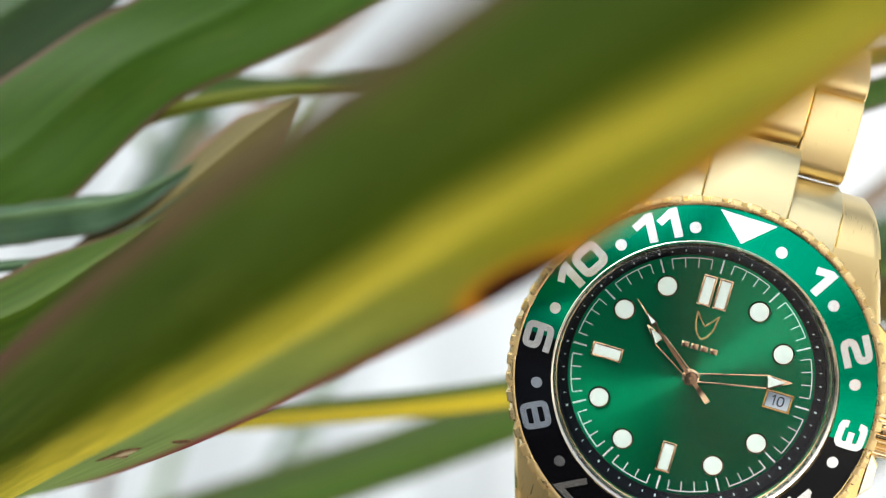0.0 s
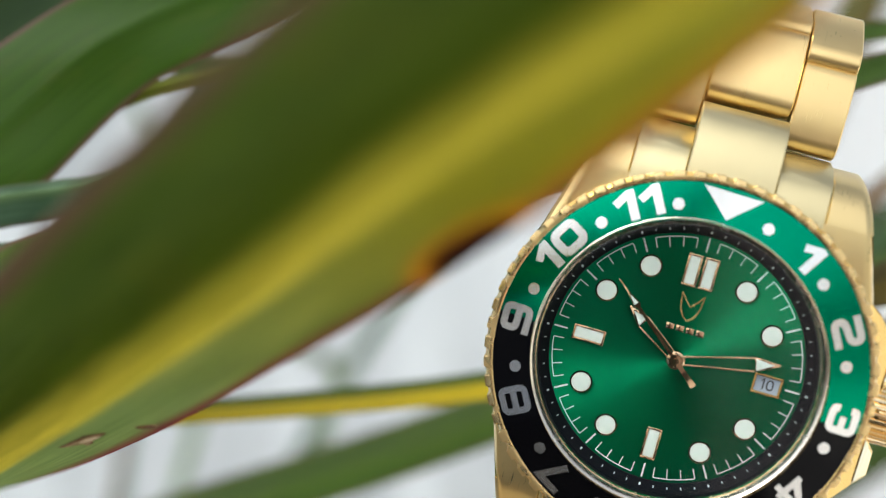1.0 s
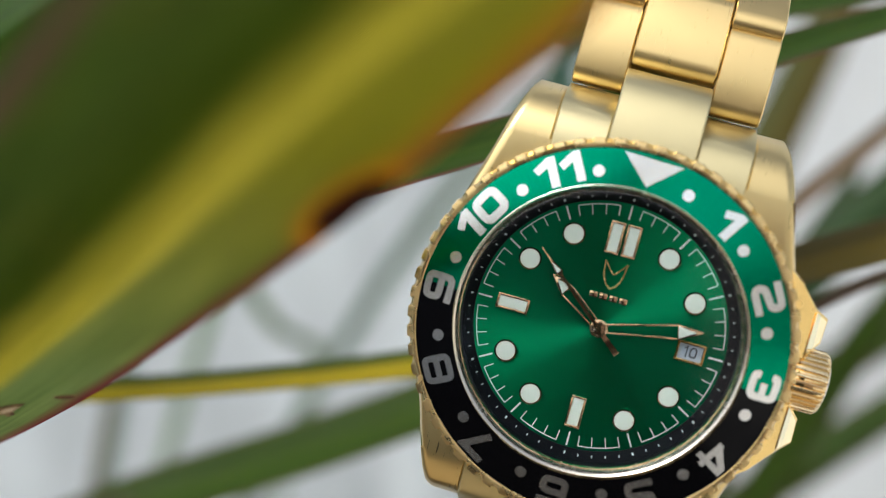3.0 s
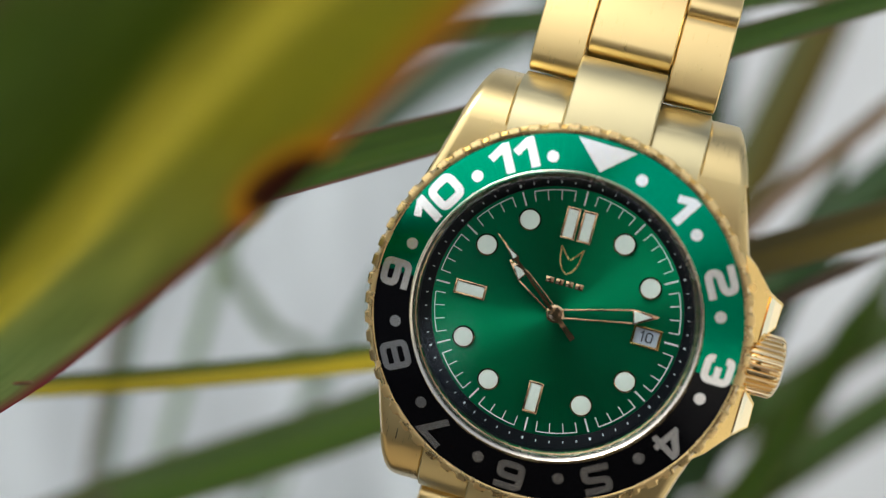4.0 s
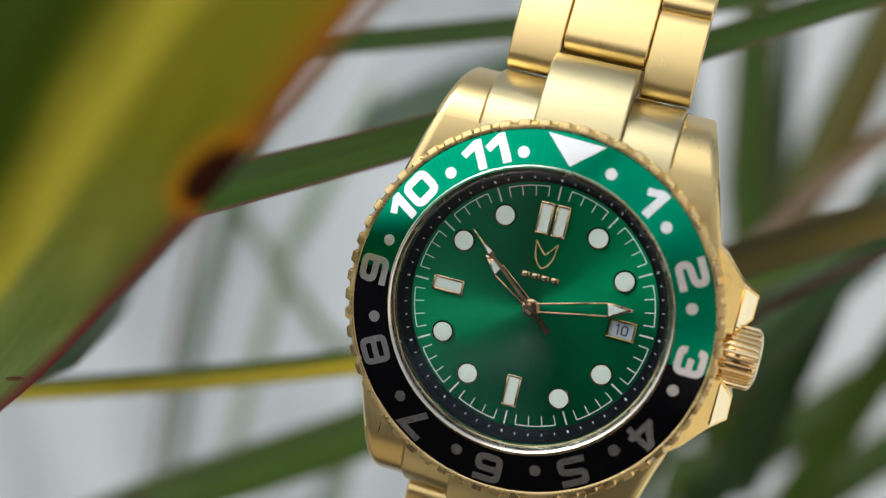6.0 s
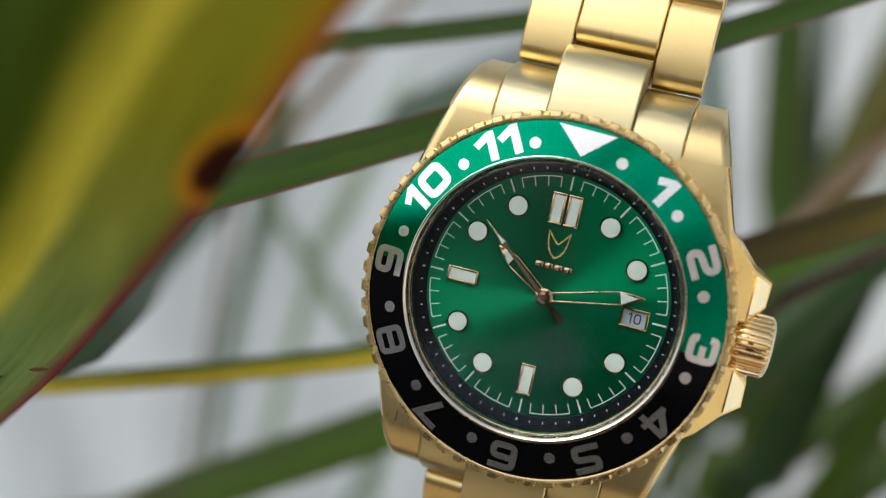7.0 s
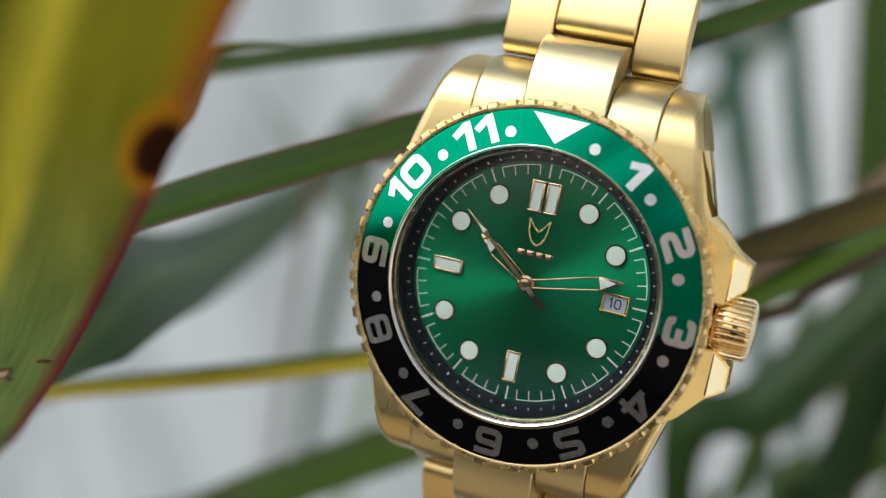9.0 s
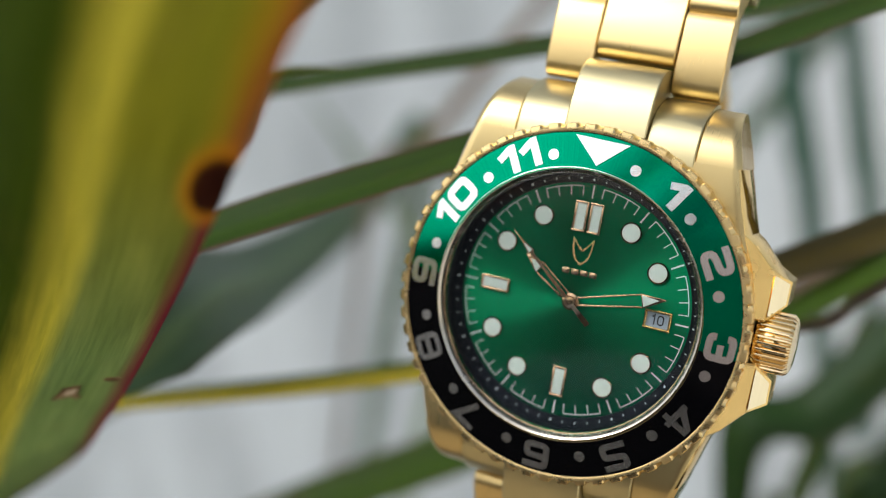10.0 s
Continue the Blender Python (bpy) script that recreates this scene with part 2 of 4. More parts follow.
leaf_tan_mat = leaf_material("faded olive-brown blade", (0.15, 0.125, 0.045), (0.17, 0.14, 0.05), (0.14, 0.125, 0.045), (0.20, 0.11, 0.08), 0.5, 0.3, 0.0, 0.1, 0.08)
scar_mat = material("dry tan leaf scar", (0.24, 0.14, 0.06), 0.8)
link(scar_mat, mix(scar_mat, span(scar_mat, noise_of(scar_mat, 3000), 0.35, 0.65, 0, 1), (0.20, 0.12, 0.055), (0.42, 0.30, 0.17)), shader(scar_mat).inputs["Base Color"])
torn_mat = material("pale torn leaf skin", (0.62, 0.52, 0.36), 0.7)
scar_rim_mat = material("dark brown scar rim", (0.09, 0.04, 0.018), 0.8)
link(scar_rim_mat, mix(scar_rim_mat, span(scar_rim_mat, noise_of(scar_rim_mat, 2500), 0.35, 0.65, 0, 1), (0.08, 0.035, 0.016), (0.22, 0.11, 0.05)), shader(scar_rim_mat).inputs["Base Color"])
white_mat = material("warm white rendered wall", (0.80, 0.74, 0.66), 0.9)
link(white_mat, mix(white_mat, span(white_mat, noise_of(white_mat, 4, detail=6), 0.3, 0.7, 0, 1), (0.76, 0.70, 0.61), (0.86, 0.81, 0.73)), shader(white_mat).inputs["Base Color"])
pale_mat = material("pale blue-grey cement", (0.55, 0.62, 0.70), 0.9)
link(pale_mat, mix(pale_mat, span(pale_mat, noise_of(pale_mat, 5, detail=6), 0.3, 0.7, 0, 1), (0.52, 0.62, 0.74), (0.66, 0.75, 0.86)), shader(pale_mat).inputs["Base Color"])
grey_mat = material("weathered grey rendered wall", (0.34, 0.34, 0.34), 0.9)
link(grey_mat, mix(grey_mat, span(grey_mat, noise_of(grey_mat, 5, detail=6), 0.3, 0.7, 0, 1), (0.28, 0.28, 0.28), (0.42, 0.42, 0.41)), shader(grey_mat).inputs["Base Color"])
side_mat = material("pinkish rendered wall", (0.69, 0.52, 0.45), 0.9)
link(side_mat, mix(side_mat, span(side_mat, noise_of(side_mat, 4, detail=6), 0.3, 0.7, 0, 1), (0.62, 0.47, 0.40), (0.76, 0.58, 0.50)), shader(side_mat).inputs["Base Color"])
bark_mat = material("ringed grey-brown bark", (0.16, 0.13, 0.10), 0.9)
link(bark_mat, mix(bark_mat, span(bark_mat, noise_of(bark_mat, 60, (1, 1, 6)), 0.35, 0.65, 0, 1), (0.09, 0.07, 0.05), (0.24, 0.20, 0.16)), shader(bark_mat).inputs["Base Color"])
bump(bark_mat, noise_of(bark_mat, 60, (1, 1, 6)), 0.5, 0.004)
# skin of the dark walls added out of view
dark_wall_mat = material("dark streaked skin of the unseen walls", (0.05, 0.05, 0.035), 0.8)
link(dark_wall_mat, mix(dark_wall_mat, span(dark_wall_mat, noise_of(dark_wall_mat, 20, (6, 1, 0.3), 5), 0.3, 0.7, 0, 1), (0.03, 0.032, 0.02), (0.09, 0.085, 0.06)), shader(dark_wall_mat).inputs["Base Color"])
paving_mat = material("warm sandy paving", (0.38, 0.29, 0.18), 0.8)
link(paving_mat, mix(paving_mat, span(paving_mat, noise_of(paving_mat, 14, detail=6), 0.3, 0.7, 0, 1), (0.30, 0.225, 0.135), (0.46, 0.36, 0.23)), shader(paving_mat).inputs["Base Color"])
terrace_mat = material("pale cream stone", (0.74, 0.69, 0.60), 0.7)
link(terrace_mat, mix(terrace_mat, span(terrace_mat, noise_of(terrace_mat, 6, detail=6), 0.3, 0.7, 0, 1), (0.68, 0.63, 0.54), (0.80, 0.75, 0.66)), shader(terrace_mat).inputs["Base Color"])
wall_mat = material("off-white rendered wall", (0.62, 0.63, 0.65), 0.9)
stains = mix(wall_mat, span(wall_mat, noise_of(wall_mat, 9, (1.6, 1, 0.35), 5), 0.34, 0.66, 0, 1), (0.34, 0.38, 0.395), (0.58, 0.64, 0.66))
paler = node(wall_mat, "ShaderNodeSeparateXYZ")          # x sets how far the tone is lifted, from 0.03 to 0.2
link(wall_mat, node(wall_mat, "ShaderNodeTexCoord").outputs["Object"], paler.inputs[0])
stains = mix(wall_mat, span(wall_mat, paler.outputs[0], 0.03, 0.2, 0, 0.5), stains, (0.78, 0.80, 0.80))
link(wall_mat, mix(wall_mat, span(wall_mat, noise_of(wall_mat, 140, detail=6), 0.3, 0.7, 0, 0.25), stains, (0.5, 0.5, 0.5)), shader(wall_mat).inputs["Base Color"])
bump(wall_mat, noise_of(wall_mat, 260, detail=5), 0.4, 0.002)
soil_mat = material("dark brown earth", (0.04, 0.035, 0.02), 0.95)
link(soil_mat, mix(soil_mat, span(soil_mat, noise_of(soil_mat, 12, detail=8), 0.3, 0.7, 0, 1), (0.012, 0.010, 0.007), (0.034, 0.027, 0.018)), shader(soil_mat).inputs["Base Color"])
bump(soil_mat, noise_of(soil_mat, 40, detail=6), 0.6, 0.02)

# ---- makers ----
def part(name, bm, mat, parent=None, label="", smooth=True):
    """One mesh object from a bmesh, under a thing or a part."""
    me = bpy.data.meshes.new(name)
    bmesh.ops.recalc_face_normals(bm, faces=bm.faces)
    bm.to_mesh(me)
    bm.free()
    me.materials.append(mat)
    if smooth:
        me.shade_smooth()
        me.set_sharp_from_angle(angle=radians(32))
    ob = new(name, me)
    ob.parent = parent
    return tagged(ob, label)


def again(ob, m, parent=None):
    """The same piece once more, on the same mesh."""
    o = new(ob.name.split(".")[0], ob.data)
    o.parent, o.matrix_basis = parent or ob.parent, m
    return o


def lathe(profile, n=180, bm=None, closed=True, wave=None):
    """Turns (r, z) points in millimetres round z. wave(k, a, r, z) may change r and z."""
    bm = bm or bmesh.new()
    rings = []
    for i in range(n):
        a = 2 * math.pi * i / n
        ring = []
        for k, (r, z) in enumerate(profile):
            if wave:
                r, z = wave(k, a, r, z)
            ring.append(bm.verts.new((r * math.sin(a) * MM, r * math.cos(a) * MM, z * MM)))
        rings.append(ring)
    m = len(profile)
    for i in range(n):
        p, q = rings[i], rings[(i + 1) % n]
        for k in range(m if closed else m - 1):
            bm.faces.new((p[k], p[(k + 1) % m], q[(k + 1) % m], q[k]))
    return bm


def arc_band(r0, z0, r1, z1, a0, a1, n, thick, bm=None):
    """Part of a ring from angle a0 to a1 (degrees, clockwise from twelve), as a solid."""
    bm = bm or bmesh.new()
    prev = None
    for i in range(n + 1):
        a = radians(a0 + (a1 - a0) * i / n)
        s, c = math.sin(a) * MM, math.cos(a) * MM
        ring = [bm.verts.new((r * s, r * c, z * MM)) for r, z in ((r0, z0), (r1, z1), (r1, z1 - thick), (r0, z0 - thick))]
        if prev:
            for k in range(4):
                bm.faces.new((prev[k], prev[(k + 1) % 4], ring[(k + 1) % 4], ring[k]))
        else:
            bm.faces.new(ring)
        prev = ring
    bm.faces.new(prev)
    return bm


def prism(points, z0, z1, bevel=0.0, bm=None):
    """A flat outline (millimetres) raised from z0 to z1, with its upper edge bevelled."""
    own = bmesh.new()
    low = [own.verts.new((x * MM, y * MM, z0 * MM)) for x, y in points]
    top = [own.verts.new((x * MM, y * MM, z1 * MM)) for x, y in points]
    own.faces.new(low[::-1])
    f = own.faces.new(top)
    n = len(points)
    for i in range(n):
        own.faces.new((low[i], low[(i + 1) % n], top[(i + 1) % n], top[i]))
    if bevel:
        bmesh.ops.bevel(own, geom=list(f.edges), offset=bevel * MM, segments=2, affect="EDGES", profile=0.5)
    if bm is None:
        return own
    me = bpy.data.meshes.new("scrap")
    own.to_mesh(me)
    own.free()
    bm.from_mesh(me)
    bpy.data.meshes.remove(me)
    return bm


def disc_points(r, n, x=0, y=0):
    return [(x + r * math.cos(2 * math.pi * i / n), y + r * math.sin(2 * math.pi * i / n)) for i in range(n)]


def stroke(bm, path, width, depth, closed=False, soft=0.0):
    """A raised band of even width along a path (millimetres), its corners softened, standing on z = 0."""
    pts = [Vector((x, y)) for x, y in path]
    if soft:
        out, n = [], len(pts)
        for i, p in enumerate(pts):
            if not closed and i in (0, n - 1):
                out.append(p)
                continue
            a, b = pts[i - 1] - p, pts[(i + 1) % n] - p
            ra, rb = min(soft, a.length * 0.48), min(soft, b.length * 0.48)
            a, b = p + a.normalized() * ra, p + b.normalized() * rb
            out += [a * (1 - s) ** 2 + p * 2 * s * (1 - s) + b * s * s for s in (0, 0.33, 0.67, 1)]
        pts = out
    n, rows = len(pts), []
    for i, p in enumerate(pts):
        d0 = (p - pts[i - 1]) if (closed or i) else (pts[1] - p)
        d1 = (pts[(i + 1) % n] - p) if (closed or i < n - 1) else d0
        d0, d1 = d0.normalized(), d1.normalized()
        nrm = Vector((-(d0 + d1).y, (d0 + d1).x)).normalized()
        k = width / 2 / max(0.5, nrm.dot(Vector((-d0.y, d0.x))))
        rows.append([bm.verts.new((q.x * MM, q.y * MM, z * MM)) for q, z in ((p + nrm * k, depth), (p - nrm * k, depth), (p - nrm * k, 0), (p + nrm * k, 0))])
    for i in range(n if closed else n - 1):
        p, q = rows[i], rows[(i + 1) % n]
        for k in range(4):
            bm.faces.new((p[k], p[(k + 1) % 4], q[(k + 1) % 4], q[k]))
    if not closed:
        bm.faces.new(rows[0])
        bm.faces.new(rows[-1])


def block_digit(bm, d, x0, w, h, t, depth):
    """One broad, square-shouldered digit, centred at x0."""
    l, r, top, bot = x0 - w / 2 + t / 2, x0 + w / 2 - t / 2, h / 2 - t / 2, -h / 2 + t / 2
    i, c = t / 2, 0.75 * t
    if d == 0:
        stroke(bm, [(l, top), (r, top), (r, bot), (l, bot)], t, depth, True, c)
    elif d == 1:
        x1, x2, e = x0 - w / 2, x0 + w / 2, h / 2
        prism([(x2, -e), (x2, e), (x2 - 0.75, e), (x1, e - 0.95), (x1 + 0.42, e - 1.62), (x2 - t * 0.95, e - 1.02), (x2 - t * 0.95, -e)], 0, depth, 0, bm)
    elif d == 2:
        stroke(bm, [(l - i, top), (r, top), (r, 0.12), (l, -0.12), (l, bot), (r + i, bot)], t, depth, False, c)
    elif d == 3:
        stroke(bm, [(l, top - 0.62), (l, top), (r, top), (r, bot), (l, bot), (l, bot + 0.62)], t, depth, False, c)
        prism([(x0 - 0.35, -t * 0.46), (r, -t * 0.46), (r, t * 0.46), (x0 - 0.35, t * 0.46)], 0, depth + 0.004, 0, bm)
    elif d == 4:
        s, a, e, yb, x1 = r - 0.3, t * 0.45, h / 2, -0.18 * h, x0 - w / 2
        prism([(s - a, -e), (s + a, -e), (s + a, e), (s - a, e)], 0, depth, 0, bm)
        prism([(x1, yb), (x1 + 1.0, yb), (s + a * 0.4, e), (s - a - 0.3, e)], 0, depth + 0.004, 0, bm)
        prism([(x1, yb - a), (r + i + 0.1, yb - a), (r + i + 0.1, yb + a), (x1, yb + a)], 0, depth + 0.008, 0, bm)
    elif d == 5:
        stroke(bm, [(r + i, top), (l, top), (l, 0.15), (r, 0.0), (r, bot), (l - i, bot)], t, depth, False, c * 0.7)
    elif d in (6, 9):
        k = 1 if d == 6 else -1
        pts = [(r + i, top), (l, top), (l, bot), (r, bot), (r, 0.1), (l + i, 0.1)]
        stroke(bm, [(x0 + (x - x0) * k, y * k) for x, y in pts], t, depth, False, c)
    elif d == 7:
        stroke(bm, [(l - i, top), (r, top), (x0 - 0.35, -h / 2)], t, depth)
    elif d == 8:
        stroke(bm, [(l, top), (r, top), (r, bot), (l, bot)], t, depth, True, c)
        stroke(bm, [(l + i * 0.9, 0), (r - i * 0.9, 0)], t, depth + 0.004)


def spline(points, n):
    """A smooth line through the points (Catmull-Rom), n steps a span, with the share of the way at each."""
    p = [Vector(q) for q in points]
    p = [2 * p[0] - p[1]] + p + [2 * p[-1] - p[-2]]
    out = []
    for i in range(1, len(p) - 2):
        for k in range(n + (i == len(p) - 3)):
            s = k / n
            a, b, c, d = p[i - 1:i + 3]
            out.append(0.5 * (2 * b + (c - a) * s + (2 * a - 5 * b + 4 * c - d) * s * s + (3 * b - a - 3 * c + d) * s ** 3))
    return out


def leaf(points, right, left, mat, parent, label="", bow=0.12, thick=0.35, wide=None, wave=0.0, seed=0, n=14):
    """A blade along a line in the watch's millimetres. right, left: half-width vectors; wide(s): their share along the way."""
    line = spline(points, n)
    right, left = Vector(right), Vector(left)
    wide = wide or (lambda s: min(1.0, 0.35 + 3.2 * s) * min(1.0, (1.0 - s) * 3.5 + 0.02))
    across = [-1, -0.96, -0.8, -0.55, -0.28, -0.08, 0, 0.08, 0.28, 0.55, 0.8, 0.96, 1]
    bm = bmesh.new()
    uv = bm.loops.layers.uv.new("UVMap")
    at, top, low, run = {}, [], [], 0.0
    for i, c in enumerate(line):
        s = i / (len(line) - 1)
        if i:
            run += (c - line[i - 1]).length
        w = wide(s)
        tang = (line[min(i + 1, len(line) - 1)] - line[max(i - 1, 0)]).normalized()
        up = tang.cross(right - left).normalized()
        a, b = [], []
        for u in across:
            side = (right if u > 0 else left) * abs(u) * w
            rip = wave * noise.noise(Vector((s * 9, u * 1.3, seed))) if wave else 0.0
            sag = -bow * (right - left).length * 0.5 * w * (1 - abs(u)) ** 1.2
            q = c + side + up * (sag + rip)
            half = thick * (0.5 + 1.3 * max(0.0, 1 - abs(u) * 6)) * (0.25 if abs(u) == 1 else 1.0) * 0.5
            for lst, sg in ((a, 1), (b, -1)):
                v = bm.verts.new(W @ ((q + up * half * sg) * MM))
                at[v] = (u * 0.5 + 0.5, run * 0.1)
                lst.append(v)
        top.append(a)
        low.append(b)
    m = len(across)
    for i in range(len(line) - 1):
        for k in range(m - 1):
            bm.faces.new((top[i][k], top[i][k + 1], top[i + 1][k + 1], top[i + 1][k]))
            bm.faces.new((low[i][k], low[i + 1][k], low[i + 1][k + 1], low[i][k + 1]))
        for k in (0, m - 1):
            bm.faces.new((top[i][k], top[i + 1][k], low[i + 1][k], low[i][k]))
    for i in (0, -1):
        for k in range(m - 1):
            bm.faces.new((top[i][k], low[i][k], low[i][k + 1], top[i][k + 1]))
    for f in bm.faces:
        for lp in f.loops:
            lp[uv].uv = at[lp.vert]
    return part("leaf", bm, mat, parent, label)


def fold(right, rib, left, mat, parent, label="", thick=0.5, wave=0.0, seed=0, n=14):
    """A blade between the lines of its right margin, its rib and its left margin, in the watch's millimetres."""
    lines = [spline(p, n) for p in (right, rib, left)]
    across = [-1, -0.97, -0.85, -0.65, -0.4, -0.18, -0.06, 0, 0.06, 0.18, 0.4, 0.65, 0.85, 0.97, 1]
    bm = bmesh.new()
    uv = bm.loops.layers.uv.new("UVMap")
    at, top, low, run = {}, [], [], 0.0
    for i, (r, c, l) in enumerate(zip(*lines)):
        if i:
            run += (c - lines[1][i - 1]).length
        tang = (lines[1][min(i + 1, len(lines[1]) - 1)] - lines[1][max(i - 1, 0)]).normalized()
        up = tang.cross(r - l).normalized()
        a, b = [], []
        for u in across:
            q = c + (r - c if u > 0 else l - c) * abs(u) + up * 0.5 * math.sin(abs(u) * math.pi)
            q += up * wave * noise.noise(Vector((run * 0.05, u * 1.6, seed)))
            half = thick * (0.5 + 1.2 * max(0.0, 1 - abs(u) * 6)) * (0.3 if abs(u) == 1 else 1.0) * 0.5
            for lst, sg in ((a, 1), (b, -1)):
                v = bm.verts.new(W @ ((q + up * half * sg) * MM))
                at[v] = (u * 0.5 + 0.5, run * 0.1)
                lst.append(v)
        top.append(a)
        low.append(b)
    m = len(across)
    for i in range(len(top) - 1):
        for k in range(m - 1):
            bm.faces.new((top[i][k], top[i][k + 1], top[i + 1][k + 1], top[i + 1][k]))
            bm.faces.new((low[i][k], low[i + 1][k], low[i + 1][k + 1], low[i][k + 1]))
        for k in (0, m - 1):
            bm.faces.new((top[i][k], top[i + 1][k], low[i + 1][k], low[i][k]))
    for i in (0, -1):
        for k in range(m - 1):
            bm.faces.new((top[i][k], low[i][k], low[i][k + 1], top[i][k + 1]))
    for f in bm.faces:
        for lp in f.loops:
            lp[uv].uv = at[lp.vert]
    return part("leaf", bm, mat, parent, label)


# ---- setting ----
def slab(name, x0, x1, y0, y1, z0, z1, mat, label, category):
    bm = bmesh.new()
    bmesh.ops.create_cube(bm, size=1)
    for v in bm.verts:
        v.co = ((x0 + x1) / 2 + v.co.x * (x1 - x0), (y0 + y1) / 2 + v.co.y * (y1 - y0), (z0 + z1) / 2 + v.co.z * (z1 - z0))
    return tagged(part(name, bm, mat, smooth=False), label, category, kind="structure")


bm = bmesh.new()
bmesh.ops.create_grid(bm, x_segments=80, y_segments=80, size=400)
for v in bm.verts:
    if max(abs(v.co.x), abs(v.co.y)) < 30:
        v.co.z = 0.02 * noise.noise(v.co * 0.7)
tagged(part("ground", bm, soil_mat), "dark brown bare earth round the plants", "ground", kind="structure")
# out of view: pale wall added so the gold's right side reflects it
slab("unseen_wall_side", 4.5, 4.7, -6.2, 0.85, -0.1, 1.15, white_mat, "unseen warm white wall to the right, added for the gold to reflect", "wall")
# dark slab behind the camera, added to darken what the watch reflects
slab("unseen_wall_low", -0.95, -0.35, -3.0, -2.8, -0.1, 1.1, dark_wall_mat, "unseen low dark wall behind the camera, added to darken reflections", "wall")
# unseen pale slab, added to put a bluish reflection in the crystal
slab("unseen_wall_pale", -1.75, -0.95, -3.0, -2.8, -0.1, 0.55, pale_mat, "unseen low pale blue-grey wall, added as a reflection in the crystal", "wall")
# grey slab added out of view; only reflections meet it
slab("unseen_wall_end", -2.8, -1.75, -3.0, -2.8, -0.1, 1.1, grey_mat, "unseen low grey wall, added to close the place in reflections", "wall")
# unseen pinkish slab, added to tint the reflection in the right-hand numerals
slab("unseen_wall_mid", -0.35, 0.25, -3.0, -2.8, -0.1, 1.3, side_mat, "unseen pinkish wall behind the camera, added to tint the numerals' reflection", "wall")
# no shed is known here: slab added to darken the bezel insert's reflection
slab("unseen_wall_tall", -0.6, -0.2, -3.4, -3.0, -0.1, 1.72, dark_wall_mat, "unseen tall dark slab behind the camera, added to darken the bezel's reflection", "wall")
# two pale slabs added out of view as sunlit reflectors for gold and numerals
slab("terrace", 0.25, 4.5, -6.2, -0.95, -0.06, 0.03, terrace_mat, "unseen pale cream slab, added to brighten the watch's right-hand reflections", "terrace")
slab("unseen_stone_end", 0.9, 4.5, -0.95, 0.85, -0.06, 0.03, terrace_mat, "unseen pale cream slab by the wall, added to bounce light to the gold", "terrace")
# ground slab added beyond view; the dial picks up its brightness
slab("yard", -2.6, -1.0, -9.5, -3.4, -0.06, 0.03, pale_mat, "unseen pale blue-grey slab on the ground, added to brighten the dial", "yard")
# white wall added behind the camera for cream reflections in the numerals
slab("unseen_wall_back", 0.25, 4.7, -6.4, -6.2, -0.1, 1.0, white_mat, "unseen low warm white wall behind the camera, added for cream reflections", "wall")
# sandy slab added below view to bounce warm light into the lower case
slab("pavement", -2.6, 0.9, -0.95, 0.2, -0.06, 0.035, paving_mat, "unseen warm sandy slab below the watch, added to warm the lower gold", "pavement")
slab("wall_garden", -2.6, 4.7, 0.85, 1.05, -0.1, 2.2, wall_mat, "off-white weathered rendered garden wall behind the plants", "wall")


# ---- the wristwatch ----
watch = tagged(new("wristwatch"), "gold-plated diver's wristwatch with a green dial, hanging on a leaf", "watch")
watch.matrix_basis = W

def polish_flanks(ob):
    """Gives the upright sides of a part of the case the polished skin."""
    ob.data.materials.append(gold_polished)
    for f in ob.data.polygons:
        if abs(f.normal.x) > 0.75 and abs(f.center.x) > 11 * MM:
            f.material_index = 1


SIDEWAYS = pose(0.3 * MM, 0, 0)          # the case and the band sit a little to three o'clock of the dial


LUG = [(0, 1.1), (13, 1.1), (17, 0.95), (18.5, 0.68), (20, 0.05), (21.2, -1.0), (22.2, -2.8), (22.8, -4.6), (23.2, -6.6)]


def lug_z(y):
    """Height of the lug tops over the dial, curving down towards their tips."""
    y = abs(y)
    k = next((i for i in range(len(LUG) - 2) if y < LUG[i + 1][0]), len(LUG) - 2)
    tilt = [0.0] + [(LUG[i + 1][1] - LUG[i - 1][1]) / (LUG[i + 1][0] - LUG[i - 1][0]) for i in range(1, len(LUG) - 1)] + [-5.0]
    tilt[1] = 0.0
    (x0, z0), (x1, z1) = LUG[k], LUG[k + 1]
    d, f = x1 - x0, (y - x0) / (x1 - x0)
    return z0 * (1 + 2 * f) * (1 - f) ** 2 + tilt[k] * d * f * (1 - f) ** 2 + z1 * f * f * (3 - 2 * f) + tilt[k + 1] * d * f * f * (f - 1)


def case_half(y):
    """Half width of the case at y."""
    return float(np.interp(abs(y), (0, 4, 8, 10.4, 11.6, 13.3, 15.5, 17, 19.5, 20.5, 22.1, 23.2), (19.0, 18.8, 17.9, 17.05, 16.7, 16.15, 15.55, 15.1, 14.4, 14.05, 13.55, 13.15)))


def loft(bm, stations, ring):
    """Joins the rings at each station into a closed body."""
    prev = None
    for s in stations:
        now = [bm.verts.new((x * MM, s * MM, z * MM)) for x, z in ring(s)]
        if prev:
            for k in range(len(now)):
                bm.faces.new((prev[k], prev[(k + 1) % len(now)], now[(k + 1) % len(now)], now[k]))
        else:
            bm.faces.new(now)
        prev = now
    bm.faces.new(prev[::-1])


